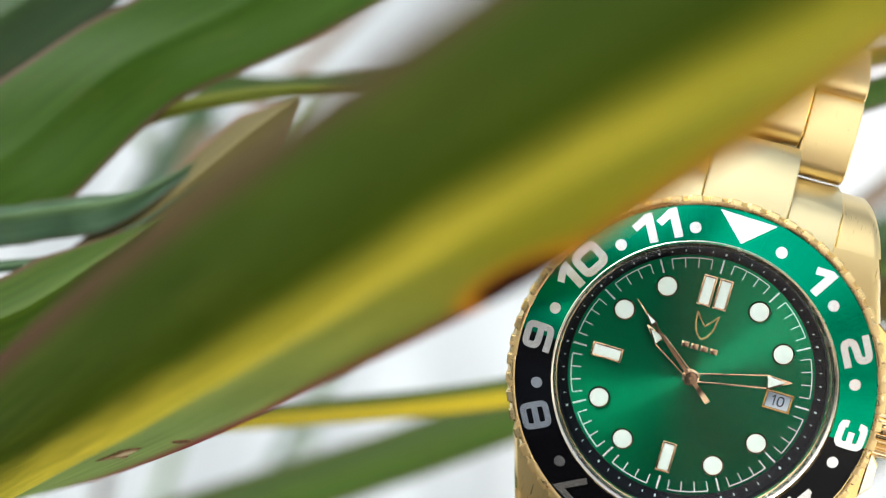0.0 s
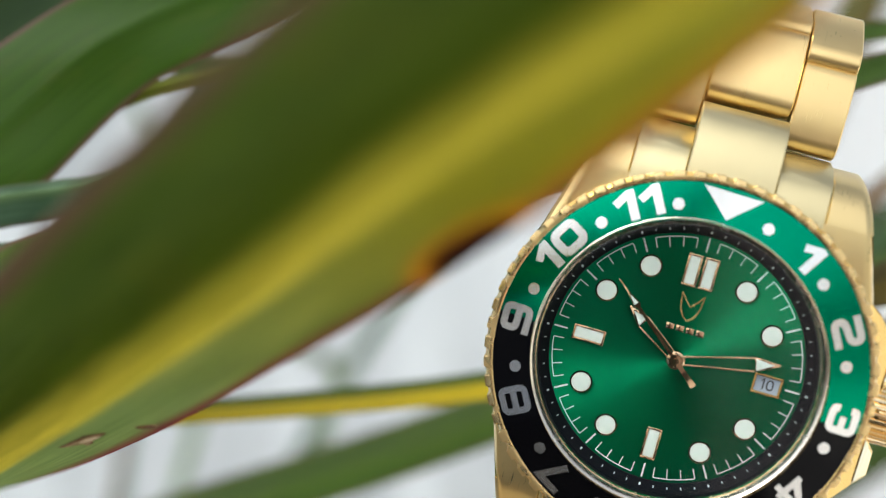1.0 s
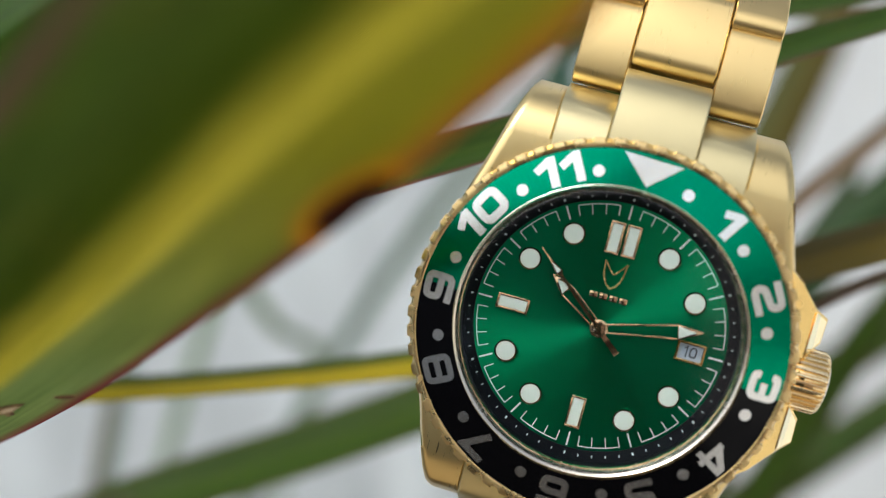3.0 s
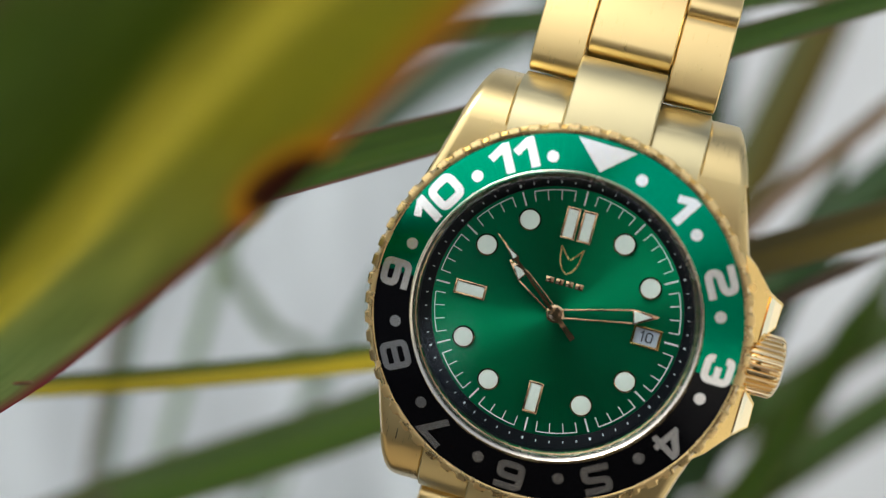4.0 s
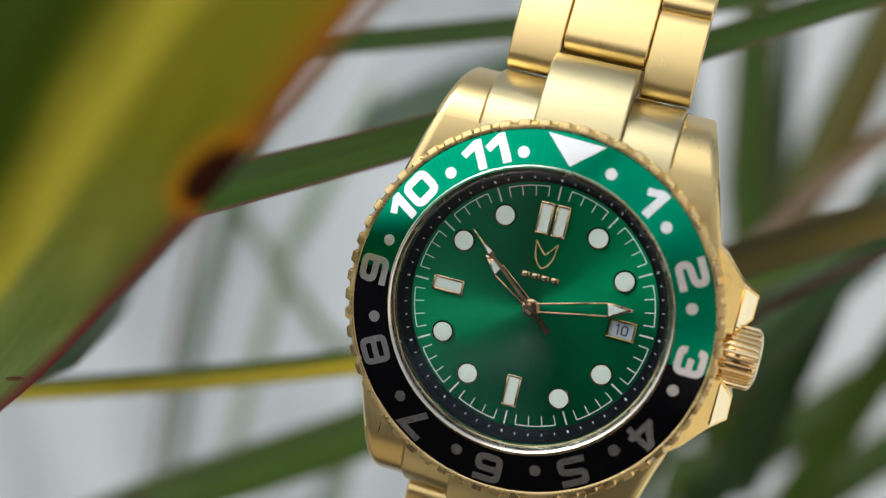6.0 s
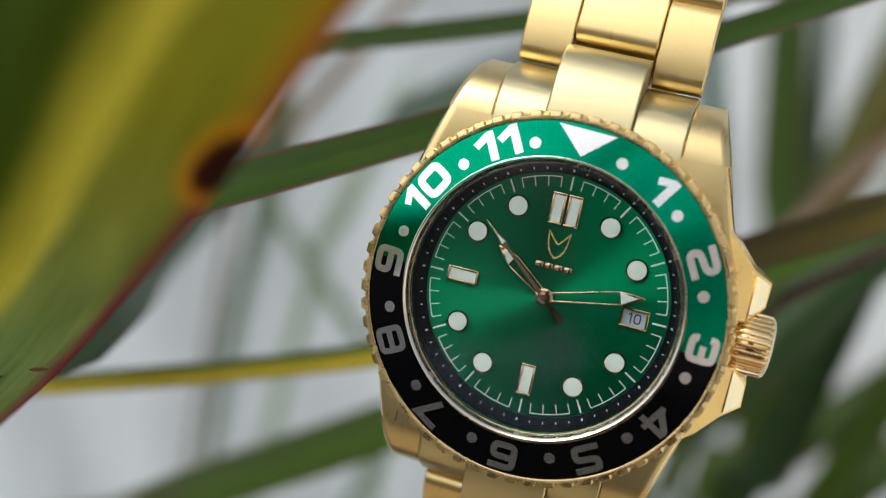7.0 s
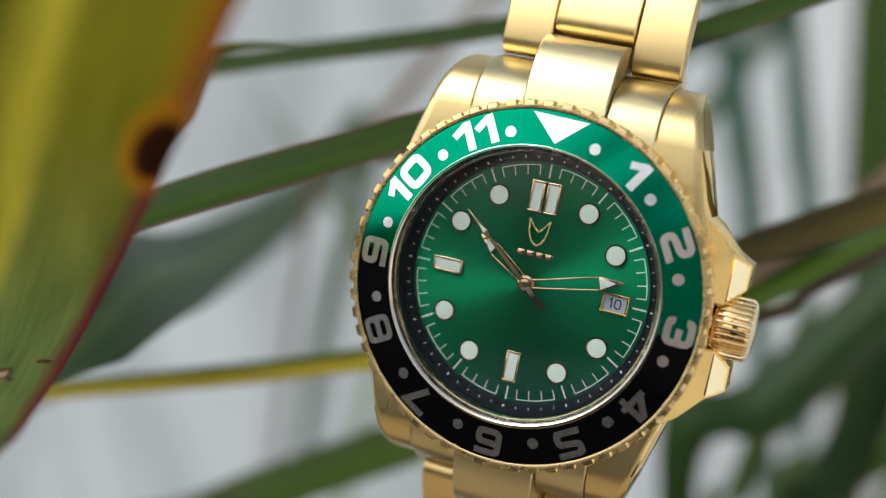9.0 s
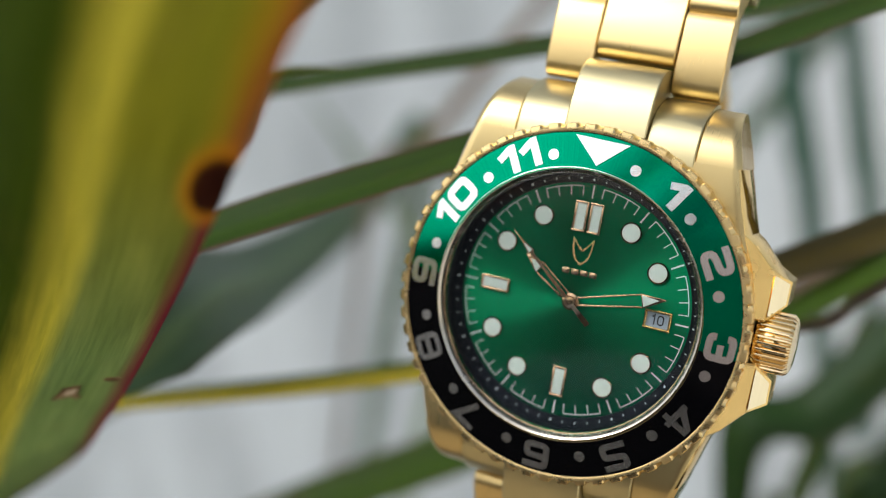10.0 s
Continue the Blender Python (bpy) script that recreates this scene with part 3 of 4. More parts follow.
def case_ring(y):
    h, z = case_half(y), lug_z(y)
    top = [(x, z if math.hypot(x, y) > 16.4 else -0.6) for x in np.linspace(h - 0.7, 0.7 - h, 61)]
    return [(-h + 1.2, -8.8), (h - 1.2, -8.8), (h, -7.4), (h, z - 0.7), (h - 0.35, z - 0.15), *top, (-h + 0.35, z - 0.15), (-h, z - 0.7), (-h, -7.4)]


bm = bmesh.new()
loft(bm, np.linspace(-17.4, 17.4, 60), case_ring)
case = part("case", bm, gold_satin, watch, "satin gold case with polished flanks")
case.matrix_basis = SIDEWAYS
polish_flanks(case)
for sy in (1, -1):
    for sx in (1, -1):
        def lug_ring(y, sx=sx):
            h, z = case_half(y), lug_z(y)
            low = min(-8.6, z - 0.8)
            pts = [(10.05, low), (h - 0.8, low), (h, low + 0.5), (h, z - 0.55), (h - 0.35, z - 0.15), (h - 0.7, z), (h - 0.95, z), (10.4, z), (10.2, z), (10.05, z - 0.15)]
            return [(x * sx, zz) for x, zz in pts]
        horn = bmesh.new()
        loft(horn, [sy * v for v in np.linspace(17.402, 23.2, 22)], lug_ring)
        o = part("lug", horn, gold_satin, watch, "satin gold lug with a polished edge")
        o.matrix_basis = SIDEWAYS
        polish_flanks(o)

# crown guards: a slope that falls away from the case, and a polished facet, hollowed a little, beside the crown
def crown_guard(sy):
    foot = [(16.4, 11.4), (18.2, 10.1), (20.4, 7.7), (22.2, 6.7), (22.15, 4.1), (20.4, 2.3), (16.4, 2.3)]
    high = [1.0, 0.55, -0.3, -2.6, -2.65, -0.25, 1.0]
    bm = bmesh.new()
    low = [bm.verts.new((x * MM, sy * y * MM, -7.2 * MM)) for x, y in foot]
    rim = [bm.verts.new((x * MM, sy * y * MM, (z - 0.18) * MM)) for (x, y), z in zip(foot, high)]
    cx, cy = 19.6, 6.0
    top = [bm.verts.new(((x + (cx - x) * 0.05) * MM, sy * (y + (cy - y) * 0.05) * MM, z * MM)) for (x, y), z in zip(foot, high)]
    n = len(foot)
    for p, q in ((low, rim), (rim, top)):
        for i in range(n):
            bm.faces.new((p[i], p[(i + 1) % n], q[(i + 1) % n], q[i]))
    bm.faces.new(low)
    bm.faces.new((top[0], top[1], top[2], top[5], top[6]))
    bm.faces.new((top[2], top[3], top[4], top[5]))
    guard = part("crown_guard", bm, gold_facet, watch, "gold crown guard with a polished facet")
    # the facet's inlaid mirror, hollow across
    fa = bmesh.new()
    rows = []
    for i in range(9):
        v = i / 8
        a = Vector((20.55, 7.3, -0.48)).lerp(Vector((20.58, 2.75, -0.46)), v)
        b = Vector((22.05, 6.5, -2.4)).lerp(Vector((22.0, 4.3, -2.45)), v)
        row = []
        for k in range(7):
            u = k / 6
            q = a.lerp(b, u)
            q.z += 0.06 - 0.12 * math.sin(u * math.pi) ** 2
            row.append(fa.verts.new((q.x * MM, sy * q.y * MM, q.z * MM)))
        rows.append(row)
    for p, q in zip(rows, rows[1:]):
        for k in range(6):
            fa.faces.new((p[k], p[k + 1], q[k + 1], q[k]))
    solid = bmesh.ops.extrude_face_region(fa, geom=list(fa.faces))
    for v in solid["geom"]:
        if isinstance(v, bmesh.types.BMVert):
            v.co.z -= 0.5 * MM
    part("facet", fa, gold_mirror, guard, "bright mirror-polished hollow facet")


for sy in (1, -1):
    crown_guard(sy)

# the crown, fluted, along x
def flute(k, a, r, z):
    """Flat lands with deep round-bottomed grooves between."""
    g = max(-1.0, min(1.0, 0.1 + 1.7 * math.sin(30 * a)))
    return r + (0.19 * g + 0.02 if k in (3, 4) else 0.1 * g if k in (2, 5) else 0.0), z


bm = lathe([(0.0, 0.0), (2.2, 0.0), (2.9, 0.3), (3.12, 0.7), (3.12, 3.75), (2.9, 4.15), (2.2, 4.4), (0.0, 4.55)], 420, closed=False, wave=flute)
for v in bm.verts:
    x, y, z = v.co
    v.co = (z + 19.4 * MM, y, x - 3.2 * MM)
crown = part("crown", bm, gold_crown, watch, "fluted polished gold crown")

# bezel: toothed gold ring
TEETH = 60


def scallop(k, a, r, z):
    """Scoops cut into the rim, sloping outwards; the lands between stay flat."""
    if k in (5, 6, 7, 8):
        cut = max(0.0, min(1.0, (math.cos(a * TEETH) - (0.2, 0.1, 0.05, 0.05)[k - 5]) / 0.4))
        return r - cut * (0.22, 0.18, 0.12, 0.1)[k - 5], z - cut * (0.36, 0.6, 0.5, 0.0)[k - 5]
    return r, z


bezel = part("bezel", lathe([(14.75, 3.3), (18.62, 2.62), (18.74, 2.98), (18.86, 3.02), (19.18, 3.0), (19.6, 2.93), (19.69, 2.84), (19.72, 2.3), (19.7, 1.5), (19.5, 0.9), (14.75, 0.9)], TEETH * 16, wave=scallop), gold_teeth, watch, "gold rotating bezel with notched edge")
bezel.matrix_basis = pose(0.15 * MM, -0.2 * MM, 0)
part("bezel_insert", arc_band(14.82, 3.52, 18.68, 2.92, -88.2, 95.0, 140, 0.25), insert_green_mat, bezel, "glossy emerald green half of the bezel insert")
part("bezel_insert", arc_band(14.82, 3.52, 18.68, 2.92, 95.0, 271.8, 140, 0.25), insert_black_mat, bezel, "glossy black half of the bezel insert")


def on_bezel(r, deg, lift=0.0):
    z = 3.52 - (r - 14.82) / 3.68 * 0.58 + lift
    return pose(0, 0, 0, 0, 0, -deg) @ pose(0, r * MM, z * MM, -8.96)


turns = {1: 33.6, 2: 62.0, 3: 92.2, 4: 121.9, 5: 150.6, 6: 181.0, 7: 211.6, 8: 241.6, 9: 271.0, 10: 301.2, 11: 331.4}
for n, deg in turns.items():
    bm = bmesh.new()
    for d, x0, w in {1: ((1, -0.1, 2.2),), 10: ((1, -2.0, 2.1), (0, 1.05, 3.3)), 11: ((1, -1.4, 2.35), (1, 1.2, 2.35))}.get(n, ((n % 10, 0, 2.95),)):
        block_digit(bm, d, x0, w, 3.15, {1: 0.94, 0: 0.86, 8: 0.66, 3: 0.74, 2: 0.76}.get(d, 0.72), 0.05)
    o = part("numeral", bm, numeral_metal, bezel, "raised pale metal numeral %d" % n, smooth=False)
    o.matrix_basis = on_bezel(16.88, deg, 0.005)
first = None
for deg in (17.0, 43.8, 73.8, 103.6, 134.1, 164.0, 193.9, 222.5, 253.8, 282.9, 317.0, 344.7):
    m = on_bezel(16.37, deg, 0.005)
    if first is None:
        first = part("bezel_dot", prism(disc_points(0.6, 24), 0, 0.05), numeral_metal, bezel, "pale metal dot", smooth=False)
        first.matrix_basis = m
    else:
        again(first, m)
o = part("bezel_triangle", prism([(-3.05, 1.25), (3.05, 1.25), (0, -1.6)], 0, 0.05), numeral_metal, bezel, "pale metal triangle marker", smooth=False)
o.matrix_basis = on_bezel(17.0, 2.1, 0.005)

# rings inside the bezel, the crystal
part("crystal_ring", lathe([(14.3, 2.2), (14.31, 2.7), (14.38, 3.02), (14.48, 3.26), (14.62, 3.44), (14.76, 3.52), (14.8, 3.5), (14.8, 2.2)], 180), steel, watch, "polished pale ring round the crystal")
part("inner_ring", lathe([(14.12, 2.2), (14.15, 2.5), (14.2, 2.62), (14.28, 2.64), (14.3, 2.2)], 180), gold_rose, watch, "thin polished gold ring")
crystal = part("crystal", lathe([(0.0, 3.2), (7.0, 3.2), (13.7, 3.2), (13.95, 3.2), (14.24, 3.1), (14.29, 3.0), (14.29, 2.66), (0.0, 2.66)], 96, closed=False), crystal_mat, watch, "clear flat crystal")
crystal.visible_shadow = False
chapter = part("chapter_ring", lathe([(13.05, 0.02), (13.07, 0.12), (14.06, 0.98), (14.12, 1.06), (14.13, 2.19), (14.29, 2.19), (14.29, -0.2), (13.05, -0.2)], 180), chapter_black, watch, "black sloping ring with white minute dashes")
slope = math.degrees(math.atan2(0.88, 1.05))
small = part("minute_dash", prism([(-0.05, -0.14), (0.05, -0.14), (0.05, 0.14), (-0.05, 0.14)], 0, 0.012), print_white, chapter, smooth=False)
large = part("minute_dash", prism([(-0.1, -0.16), (0.1, -0.16), (0.1, 0.16), (-0.1, 0.16)], 0, 0.012), print_white, chapter, smooth=False)
for k in range(60):
    m = pose(0, 0, 0, 0, 0, -6 * k) @ pose(0, 13.55 * MM, 0.53 * MM, slope)
    src = large if k % 5 == 0 else small
    if k in (0, 1):
        src.matrix_basis = m
    else:
        again(src, m)

# dial
dial = part("dial", lathe([(0.0, 0.0), (3.0, 0.0), (13.3, 0.0), (13.3, -0.4), (0.0, -0.4)], 180, closed=False), dial_green, watch, "dark green sunburst dial")
ring = part("marker_frame", lathe([(1.0, 0.0), (1.02, 0.34), (1.1, 0.4), (1.18, 0.32), (1.2, 0.0)], 40), gold_rose, None)
dot = part("hour_marker", prism(disc_points(1.02, 32), 0, 0.3, 0.08), lume, dial, "round pale luminous hour marker in a gold rim")
ring.parent = dot
for i, h in enumerate((1, 2, 4, 5, 7, 8, 10, 11)):
    m = pose(0, 0, 0, 0, 0, -30 * h) @ pose(0, 10 * MM, 0)
    if i == 0:
        dot.matrix_basis = m
    else:
        o = again(dot, m)
        again(ring, Matrix(), o)


def baton(w, l, m):
    b = part("hour_marker", prism([(-w / 2, -l / 2), (w / 2, -l / 2), (w / 2, l / 2), (-w / 2, l / 2)], 0, 0.3, 0.06), lume, dial, "pale luminous baton marker in a gold frame")
    b.matrix_basis = m
    fr = bmesh.new()
    t = 0.26
    for x0, x1, y0, y1 in ((-w / 2 - t, w / 2 + t, l / 2, l / 2 + t), (-w / 2 - t, w / 2 + t, -l / 2 - t, -l / 2), (-w / 2 - t, -w / 2, -l / 2, l / 2), (w / 2, w / 2 + t, -l / 2, l / 2)):
        prism([(x0, y0), (x1, y0), (x1, y1), (x0, y1)], 0, 0.42, 0.07, fr)
    part("marker_frame", fr, gold_rose, b)
    return b


baton(1.02, 2.9, pose(-0.86 * MM, 9.35 * MM, 0))
baton(1.02, 2.9, pose(0.86 * MM, 9.35 * MM, 0))
baton(1.1, 2.9, pose(0, 0, 0, 0, 0, 180) @ pose(0, 9.2 * MM, 0))
baton(1.1, 2.9, pose(0, 0, 0, 0, 0, 90) @ pose(0, 9.2 * MM, 0))

# minute track: a stroke at each hour, a comb of four strokes between
tick = part("hour_stroke", prism([(-0.09, 11.45), (0.09, 11.45), (0.09, 12.92), (-0.09, 12.92)], 0.002, 0.014), print_white, dial, smooth=False)
bm = arc_band(12.66, 0.014, 12.77, 0.014, 5.3, 24.7, 16, 0.012)
for deg in (5.3, 11.7, 18.3, 24.7):
    s, c = math.sin(radians(deg)), math.cos(radians(deg))
    pts = [(r * s + w * c, r * c - w * s) for r, w in ((11.66, -0.055), (11.66, 0.055), (12.71, 0.055), (12.71, -0.055))]
    prism(pts, 0.002, 0.0145, 0, bm)
comb = part("minute_comb", bm, print_white, dial, "white printed minute scale", smooth=False)
for k in range(1, 12):
    again(tick, pose(0, 0, 0, 0, 0, -30 * k))
    again(comb, pose(0, 0, 0, 0, 0, -30 * k))

# date window
date = part("date_frame", bmesh.new(), gold_polished, dial, "gold-framed date window")
fr = bmesh.new()
for x0, x1, y0, y1 in ((8.05, 11.05, 0.8, 1.08), (8.05, 11.05, -1.08, -0.8), (8.05, 8.33, -0.8, 0.8), (10.77, 11.05, -0.8, 0.8)):
    prism([(x0, y0), (x1, y0), (x1, y1), (x0, y1)], 0, 0.36, 0.08, fr)
fr.to_mesh(date.data)
fr.free()
part("date_disc", prism([(8.33, -0.8), (10.77, -0.8), (10.77, 0.8), (8.33, 0.8)], 0.004, 0.03), date_paper, date, "pale blue date disc", smooth=False)
bm = bmesh.new()
stroke(bm, [(-0.62, 0.3), (-0.36, 0.55), (-0.36, -0.56)], 0.15, 0.012)
stroke(bm, [(0.02, 0.48), (0.62, 0.48), (0.62, -0.48), (0.02, -0.48)], 0.15, 0.012, True, 0.3)
o = part("date_number", bm, ink, date, "black date number 10", smooth=False)
o.matrix_basis = pose(9.55 * MM, 0, 0.034 * MM)

# maker's emblem as a plain horned shield, its lettering as plain bars
bm = bmesh.new()
for sx in (1, -1):
    stroke(bm, [(sx * x, y) for x, y in ((1.16, 6.98), (1.08, 6.35), (1.02, 5.7), (0.86, 5.1), (0.52, 4.52), (0.02, 4.12))], 0.17, 0.2)
    stroke(bm, [(sx * x, y) for x, y in ((1.16, 6.98), (0.62, 6.25), (0.02, 5.6))], 0.15, 0.19)
part("emblem", bm, gold_teeth, dial, "small polished gold shield emblem")
for x in (-1.46, -0.42, 0.62, 1.66):
    part("lettering_bar", prism([(x - 0.43, 2.85), (x + 0.43, 2.85), (x + 0.43, 3.5), (x - 0.43, 3.5)], 0, 0.14, 0.04), gold_rose, dial, "plain gold bar")


def pointer(name, outline, z, deg, label, thick=0.14):
    bm = prism(outline, z, z + thick, 0.04)
    o = part(name, bm, gold_rose, watch, label)
    o.matrix_basis = pose(0, 0, 0, 0, 0, -deg)
    return o


def frame_pointer(name, length, half, arrow, z, deg, label):
    """A skeleton pointer: two rails from the hub to an arrow head filled with luminous paint."""
    bm = bmesh.new()
    base = length - arrow
    for sx in (1, -1):
        prism([(sx * 0.3, 0.5), (sx * 0.52, 0.5), (sx * half, base), (sx * (half - 0.19), base)][::sx], z, z + 0.16, 0.04, bm)
    prism([(-half - 0.05, base), (half + 0.05, base), (0.08, length + 0.35), (-0.08, length + 0.35)], z, z + 0.18, 0.05, bm)
    prism(disc_points(0.95, 28), z, z + 0.18, 0.05, bm)
    o = part(name, bm, gold_rose, watch, label)
    o.matrix_basis = pose(0, 0, 0, 0, 0, -deg)
    part("arrow_fill", prism([(-half * 0.8, base + 0.12), (half * 0.8, base + 0.15), (0, length - 0.35)], z + 0.185, z + 0.22, 0.02), lume, o, "pale luminous arrow filling")
    return o


frame_pointer("hour_hand", 6.9, 0.75, 1.9, 0.75, -55.0, "gold skeleton hour hand with a luminous arrow")
frame_pointer("minute_hand", 10.2, 0.78, 2.3, 1.05, 76.6, "gold skeleton minute hand with a luminous arrow")
second = pointer("second_hand", [(-0.36, -3.2), (0.36, -3.2), (0.2, 0), (0.12, 6.6), (0.42, 7.0), (0.1, 8.6), (0.05, 10.2), (-0.05, 10.2), (-0.1, 8.6), (-0.42, 7.0), (-0.12, 6.6), (-0.2, 0)], 1.4, -49.5, "slim gold second hand with a counterweight")
part("second_fill", prism([(-0.24, 7.1), (0.24, 7.1), (0, 8.3)], 1.54, 1.57), lume, second, "pale luminous tip")
part("hub", lathe([(0.0, 1.75), (0.22, 1.75), (0.28, 1.68), (0.3, 1.58), (0.62, 1.56), (0.7, 1.48), (0.7, 0.0), (0.0, 0.0)], 40, closed=False), gold_rose, watch, "polished gold hub")

# bracelet: end links against the case, then rows of three round a closed loop
def end_link(x0, x1, prof, sy):
    bm = bmesh.new()
    c = 0.14
    prev = None
    for y, z in prof:
        low = min(z - 0.6, -7.6 if y < 20 else -8.4)
        ring = [bm.verts.new((x * MM, sy * y * MM, zz * MM)) for x, zz in ((x0, low), (x1, low), (x1, z - c), (x1 - c, z), (x0 + c, z), (x0, z - c))]
        if prev:
            for k in range(6):
                bm.faces.new((prev[k], prev[(k + 1) % 6], ring[(k + 1) % 6], ring[k]))
        else:
            bm.faces.new(ring)
        prev = ring
    bm.faces.new(prev)
    part("end_link", bm, gold_end, watch, "pale brushed gold end link").matrix_basis = SIDEWAYS


SIDE = [(y + 0.45 * max(0, y - 17) / 6.2, lug_z(y) + 0.1) for y in (16.8, 17.6, 18.4, 19.2, 20.0, 20.6, 21.2, 21.7, 22.2, 22.5, 22.8, 23.0, 23.2)]
MIDDLE = [(16.8, 1.45), (18, 1.37), (19, 1.25), (20, 1.07), (21, 0.84), (22, 0.54), (23, 0.16), (23.8, -0.24), (24.5, -0.68), (25.1, -1.2), (25.6, -1.8), (26.0, -2.5), (26.3, -3.3), (26.5, -4.4), (26.55, -7.2)]
for sy in (1, -1):
    end_link(-4.5, 4.5, MIDDLE, sy)
    end_link(4.55, 10.02, SIDE, sy)
    end_link(-10.02, -4.55, SIDE, sy)

LOOP = [(23.9, -5.2), (28, -5.7), (32.5, -6.6), (36.8, -9.2), (39.6, -15), (38.2, -24.5), (32.0, -33), (25, -43), (14, -52), (0, -56.5), (-14, -54), (-26, -46), (-33, -35), (-35.2, -24), (-33.4, -14), (-29.2, -8.4), (-24.0, -6.3)]
track = spline([(0, y, z) for y, z in LOOP], 40)
steps = [0.0]
for p, q in zip(track, track[1:]):
    steps.append(steps[-1] + (q - p).length)


def along(s):
    k = min(max(int(np.searchsorted(steps, s)) - 1, 0), len(track) - 2)
    f = (s - steps[k]) / (steps[k + 1] - steps[k])
    p = track[k].lerp(track[k + 1], f)
    a, b = track[max(k - 6, 0)], track[min(k + 7, len(track) - 1)]
    tang = (b - a).normalized()
    return p, tang, Vector((1, 0, 0)).cross(tang).normalized()


def bracelet_link(x0, x1, length, mat):
    """One link, its length along y, its outer face at z = 0."""
    bm = bmesh.new()
    h = length / 2
    prof = [(-h + 0.3, -2.9), (-h, -2.4), (-h, -1.25), (-h + 0.2, -0.72), (-h + 0.75, -0.28), (-h + 1.5, -0.04), (0, 0.1), (h - 1.5, -0.04), (h - 0.75, -0.28), (h - 0.2, -0.72), (h, -1.25), (h, -2.4), (h - 0.3, -2.9)]
    c = 0.14
    rows = []
    for x, inset in ((x0, c), (x0 + c, 0), (x1 - c, 0), (x1, c)):
        rows.append([bm.verts.new((x * MM, (y - math.copysign(inset, y) if y else 0) * MM, (z - (inset if z > -1.5 else -inset)) * MM)) for y, z in prof])
    for p, q in zip(rows, rows[1:]):
        for k in range(len(prof)):
            bm.faces.new((p[k], p[(k + 1) % len(prof)], q[(k + 1) % len(prof)], q[k]))
    bm.faces.new(rows[0])
    bm.faces.new(rows[-1])
    return part("bracelet_link", bm, mat, watch, "brushed gold bracelet link with polished ends")


PITCH = (steps[-1] - 0.2) / round(steps[-1] / 9.7)
protos = [bracelet_link(4.62, 10.1, PITCH - 0.25, gold_brushed), bracelet_link(-10.1, -4.62, PITCH - 0.25, gold_brushed), bracelet_link(-4.5, 4.5, PITCH - 0.25, gold_brushed)]
used = [False, False, False]
for r in range(round(steps[-1] / 9.7)):
    for k, o in enumerate(protos):
        s = 0.1 + PITCH * (r + 0.5) + (3.2 if k == 2 else 0)
        if k == 2 and s > steps[-1] - 6:
            continue
        p, tang, out = along(s)
        if out.dot(p - Vector((0, 0, -27))) < 0:
            out = -out
        m = Matrix((Vector((1, 0, 0)), tang, Vector((1, 0, 0)).cross(tang))).transposed().to_4x4()
        if Vector((1, 0, 0)).cross(tang).dot(out) < 0:
            m = m @ Matrix.Diagonal((1, 1, -1, 1))
        far = min(max((min(s, steps[-1] - s) - 22.0) / 16.0, 0.0), 1.0)     # the band narrows and leans away behind the case
        m = m @ Matrix.Diagonal((1 - 0.26 * far, 1, 1, 1))
        m.translation = (p + Vector((0.35 - 2.5 * far, 0, 0))) * MM
        if used[k]:
            again(o, m)
        else:
            o.matrix_basis, used[k] = m, True

# ---- plants ----
def stalk(base, top, r0, r1, parent):
    bm = bmesh.new()
    prev = None
    for i in range(41):
        s = i / 40
        c = Vector(base).lerp(Vector(top), s) + Vector((0.012 * math.sin(s * 5), 0.010 * math.sin(s * 3.7), 0))
        r = (r0 + (r1 - r0) * s) * (1 + 0.05 * (i % 2))
        ring = [bm.verts.new(c + Vector((math.cos(a) * r, math.sin(a) * r, 0))) for a in (2 * math.pi * k / 14 for k in range(14))]
        if prev:
            for k in range(14):
                bm.faces.new((prev[k], prev[(k + 1) % 14], ring[(k + 1) % 14], ring[k]))
        else:
            bm.faces.new(ring)
        prev = ring
    bm.faces.new(prev)
    return part("stalk", bm, bark_mat, parent)


plant = tagged(new("cordyline"), "cordyline plant with long arching green and yellow blades", "plant")
HEART = (-132, -82, -40)
top = W @ (Vector(HEART) * MM)
stalk((top.x - 0.01, top.y + 0.01, -0.02), (top.x, top.y, top.z + 0.01), 0.016, 0.011, plant)

front = fold([(-128, -84, -45), (-86.8, -51.5, -28), (-56.9, -27.8, 2.3), (-32.4, -4.5, 28.4), (-12, 17.1, 51.4), (6.1, 42.9, 70.8), (13.5, 70.2, 94.1)],
             [HEART, (-92.7, -55.6, -15.8), (-65.1, -30.2, 11.4), (-40.4, -5.2, 36.1), (-19.8, 16.9, 60.5), (0.7, 36.3, 82.2), (16, 59, 103.5)],
             [(-136, -80, -35), (-100.5, -52.9, -9.2), (-75.6, -27.3, 18.1), (-52.7, -2.2, 43.7), (-30.8, 19.1, 67.2), (-10.4, 37.4, 90.3), (7.7, 55.5, 113.2)],
             leaf_front_mat, plant, "broad variegated blade with a yellow stripe and red margin", 0.5, 0.25, 3, 22)
leaf([HEART, (-100, -40, -26), (-70, -13, -8), (-45.4, -0.6, -0.6), (-15, 17, -19.5), (15.3, 36.6, -37.9), (46.3, 55.7, -56.4), (80, 75, -78)], (-0.6, 2.9, -4.0), (0.6, -2.9, 4.0), leaf_green_mat, plant, "slender green blade with a purple margin", 0.2, wide=lambda s: float(np.interp(s, (0, 0.2, 0.45, 0.9, 1), (0.5, 0.8, 1.0, 0.55, 0.05))))
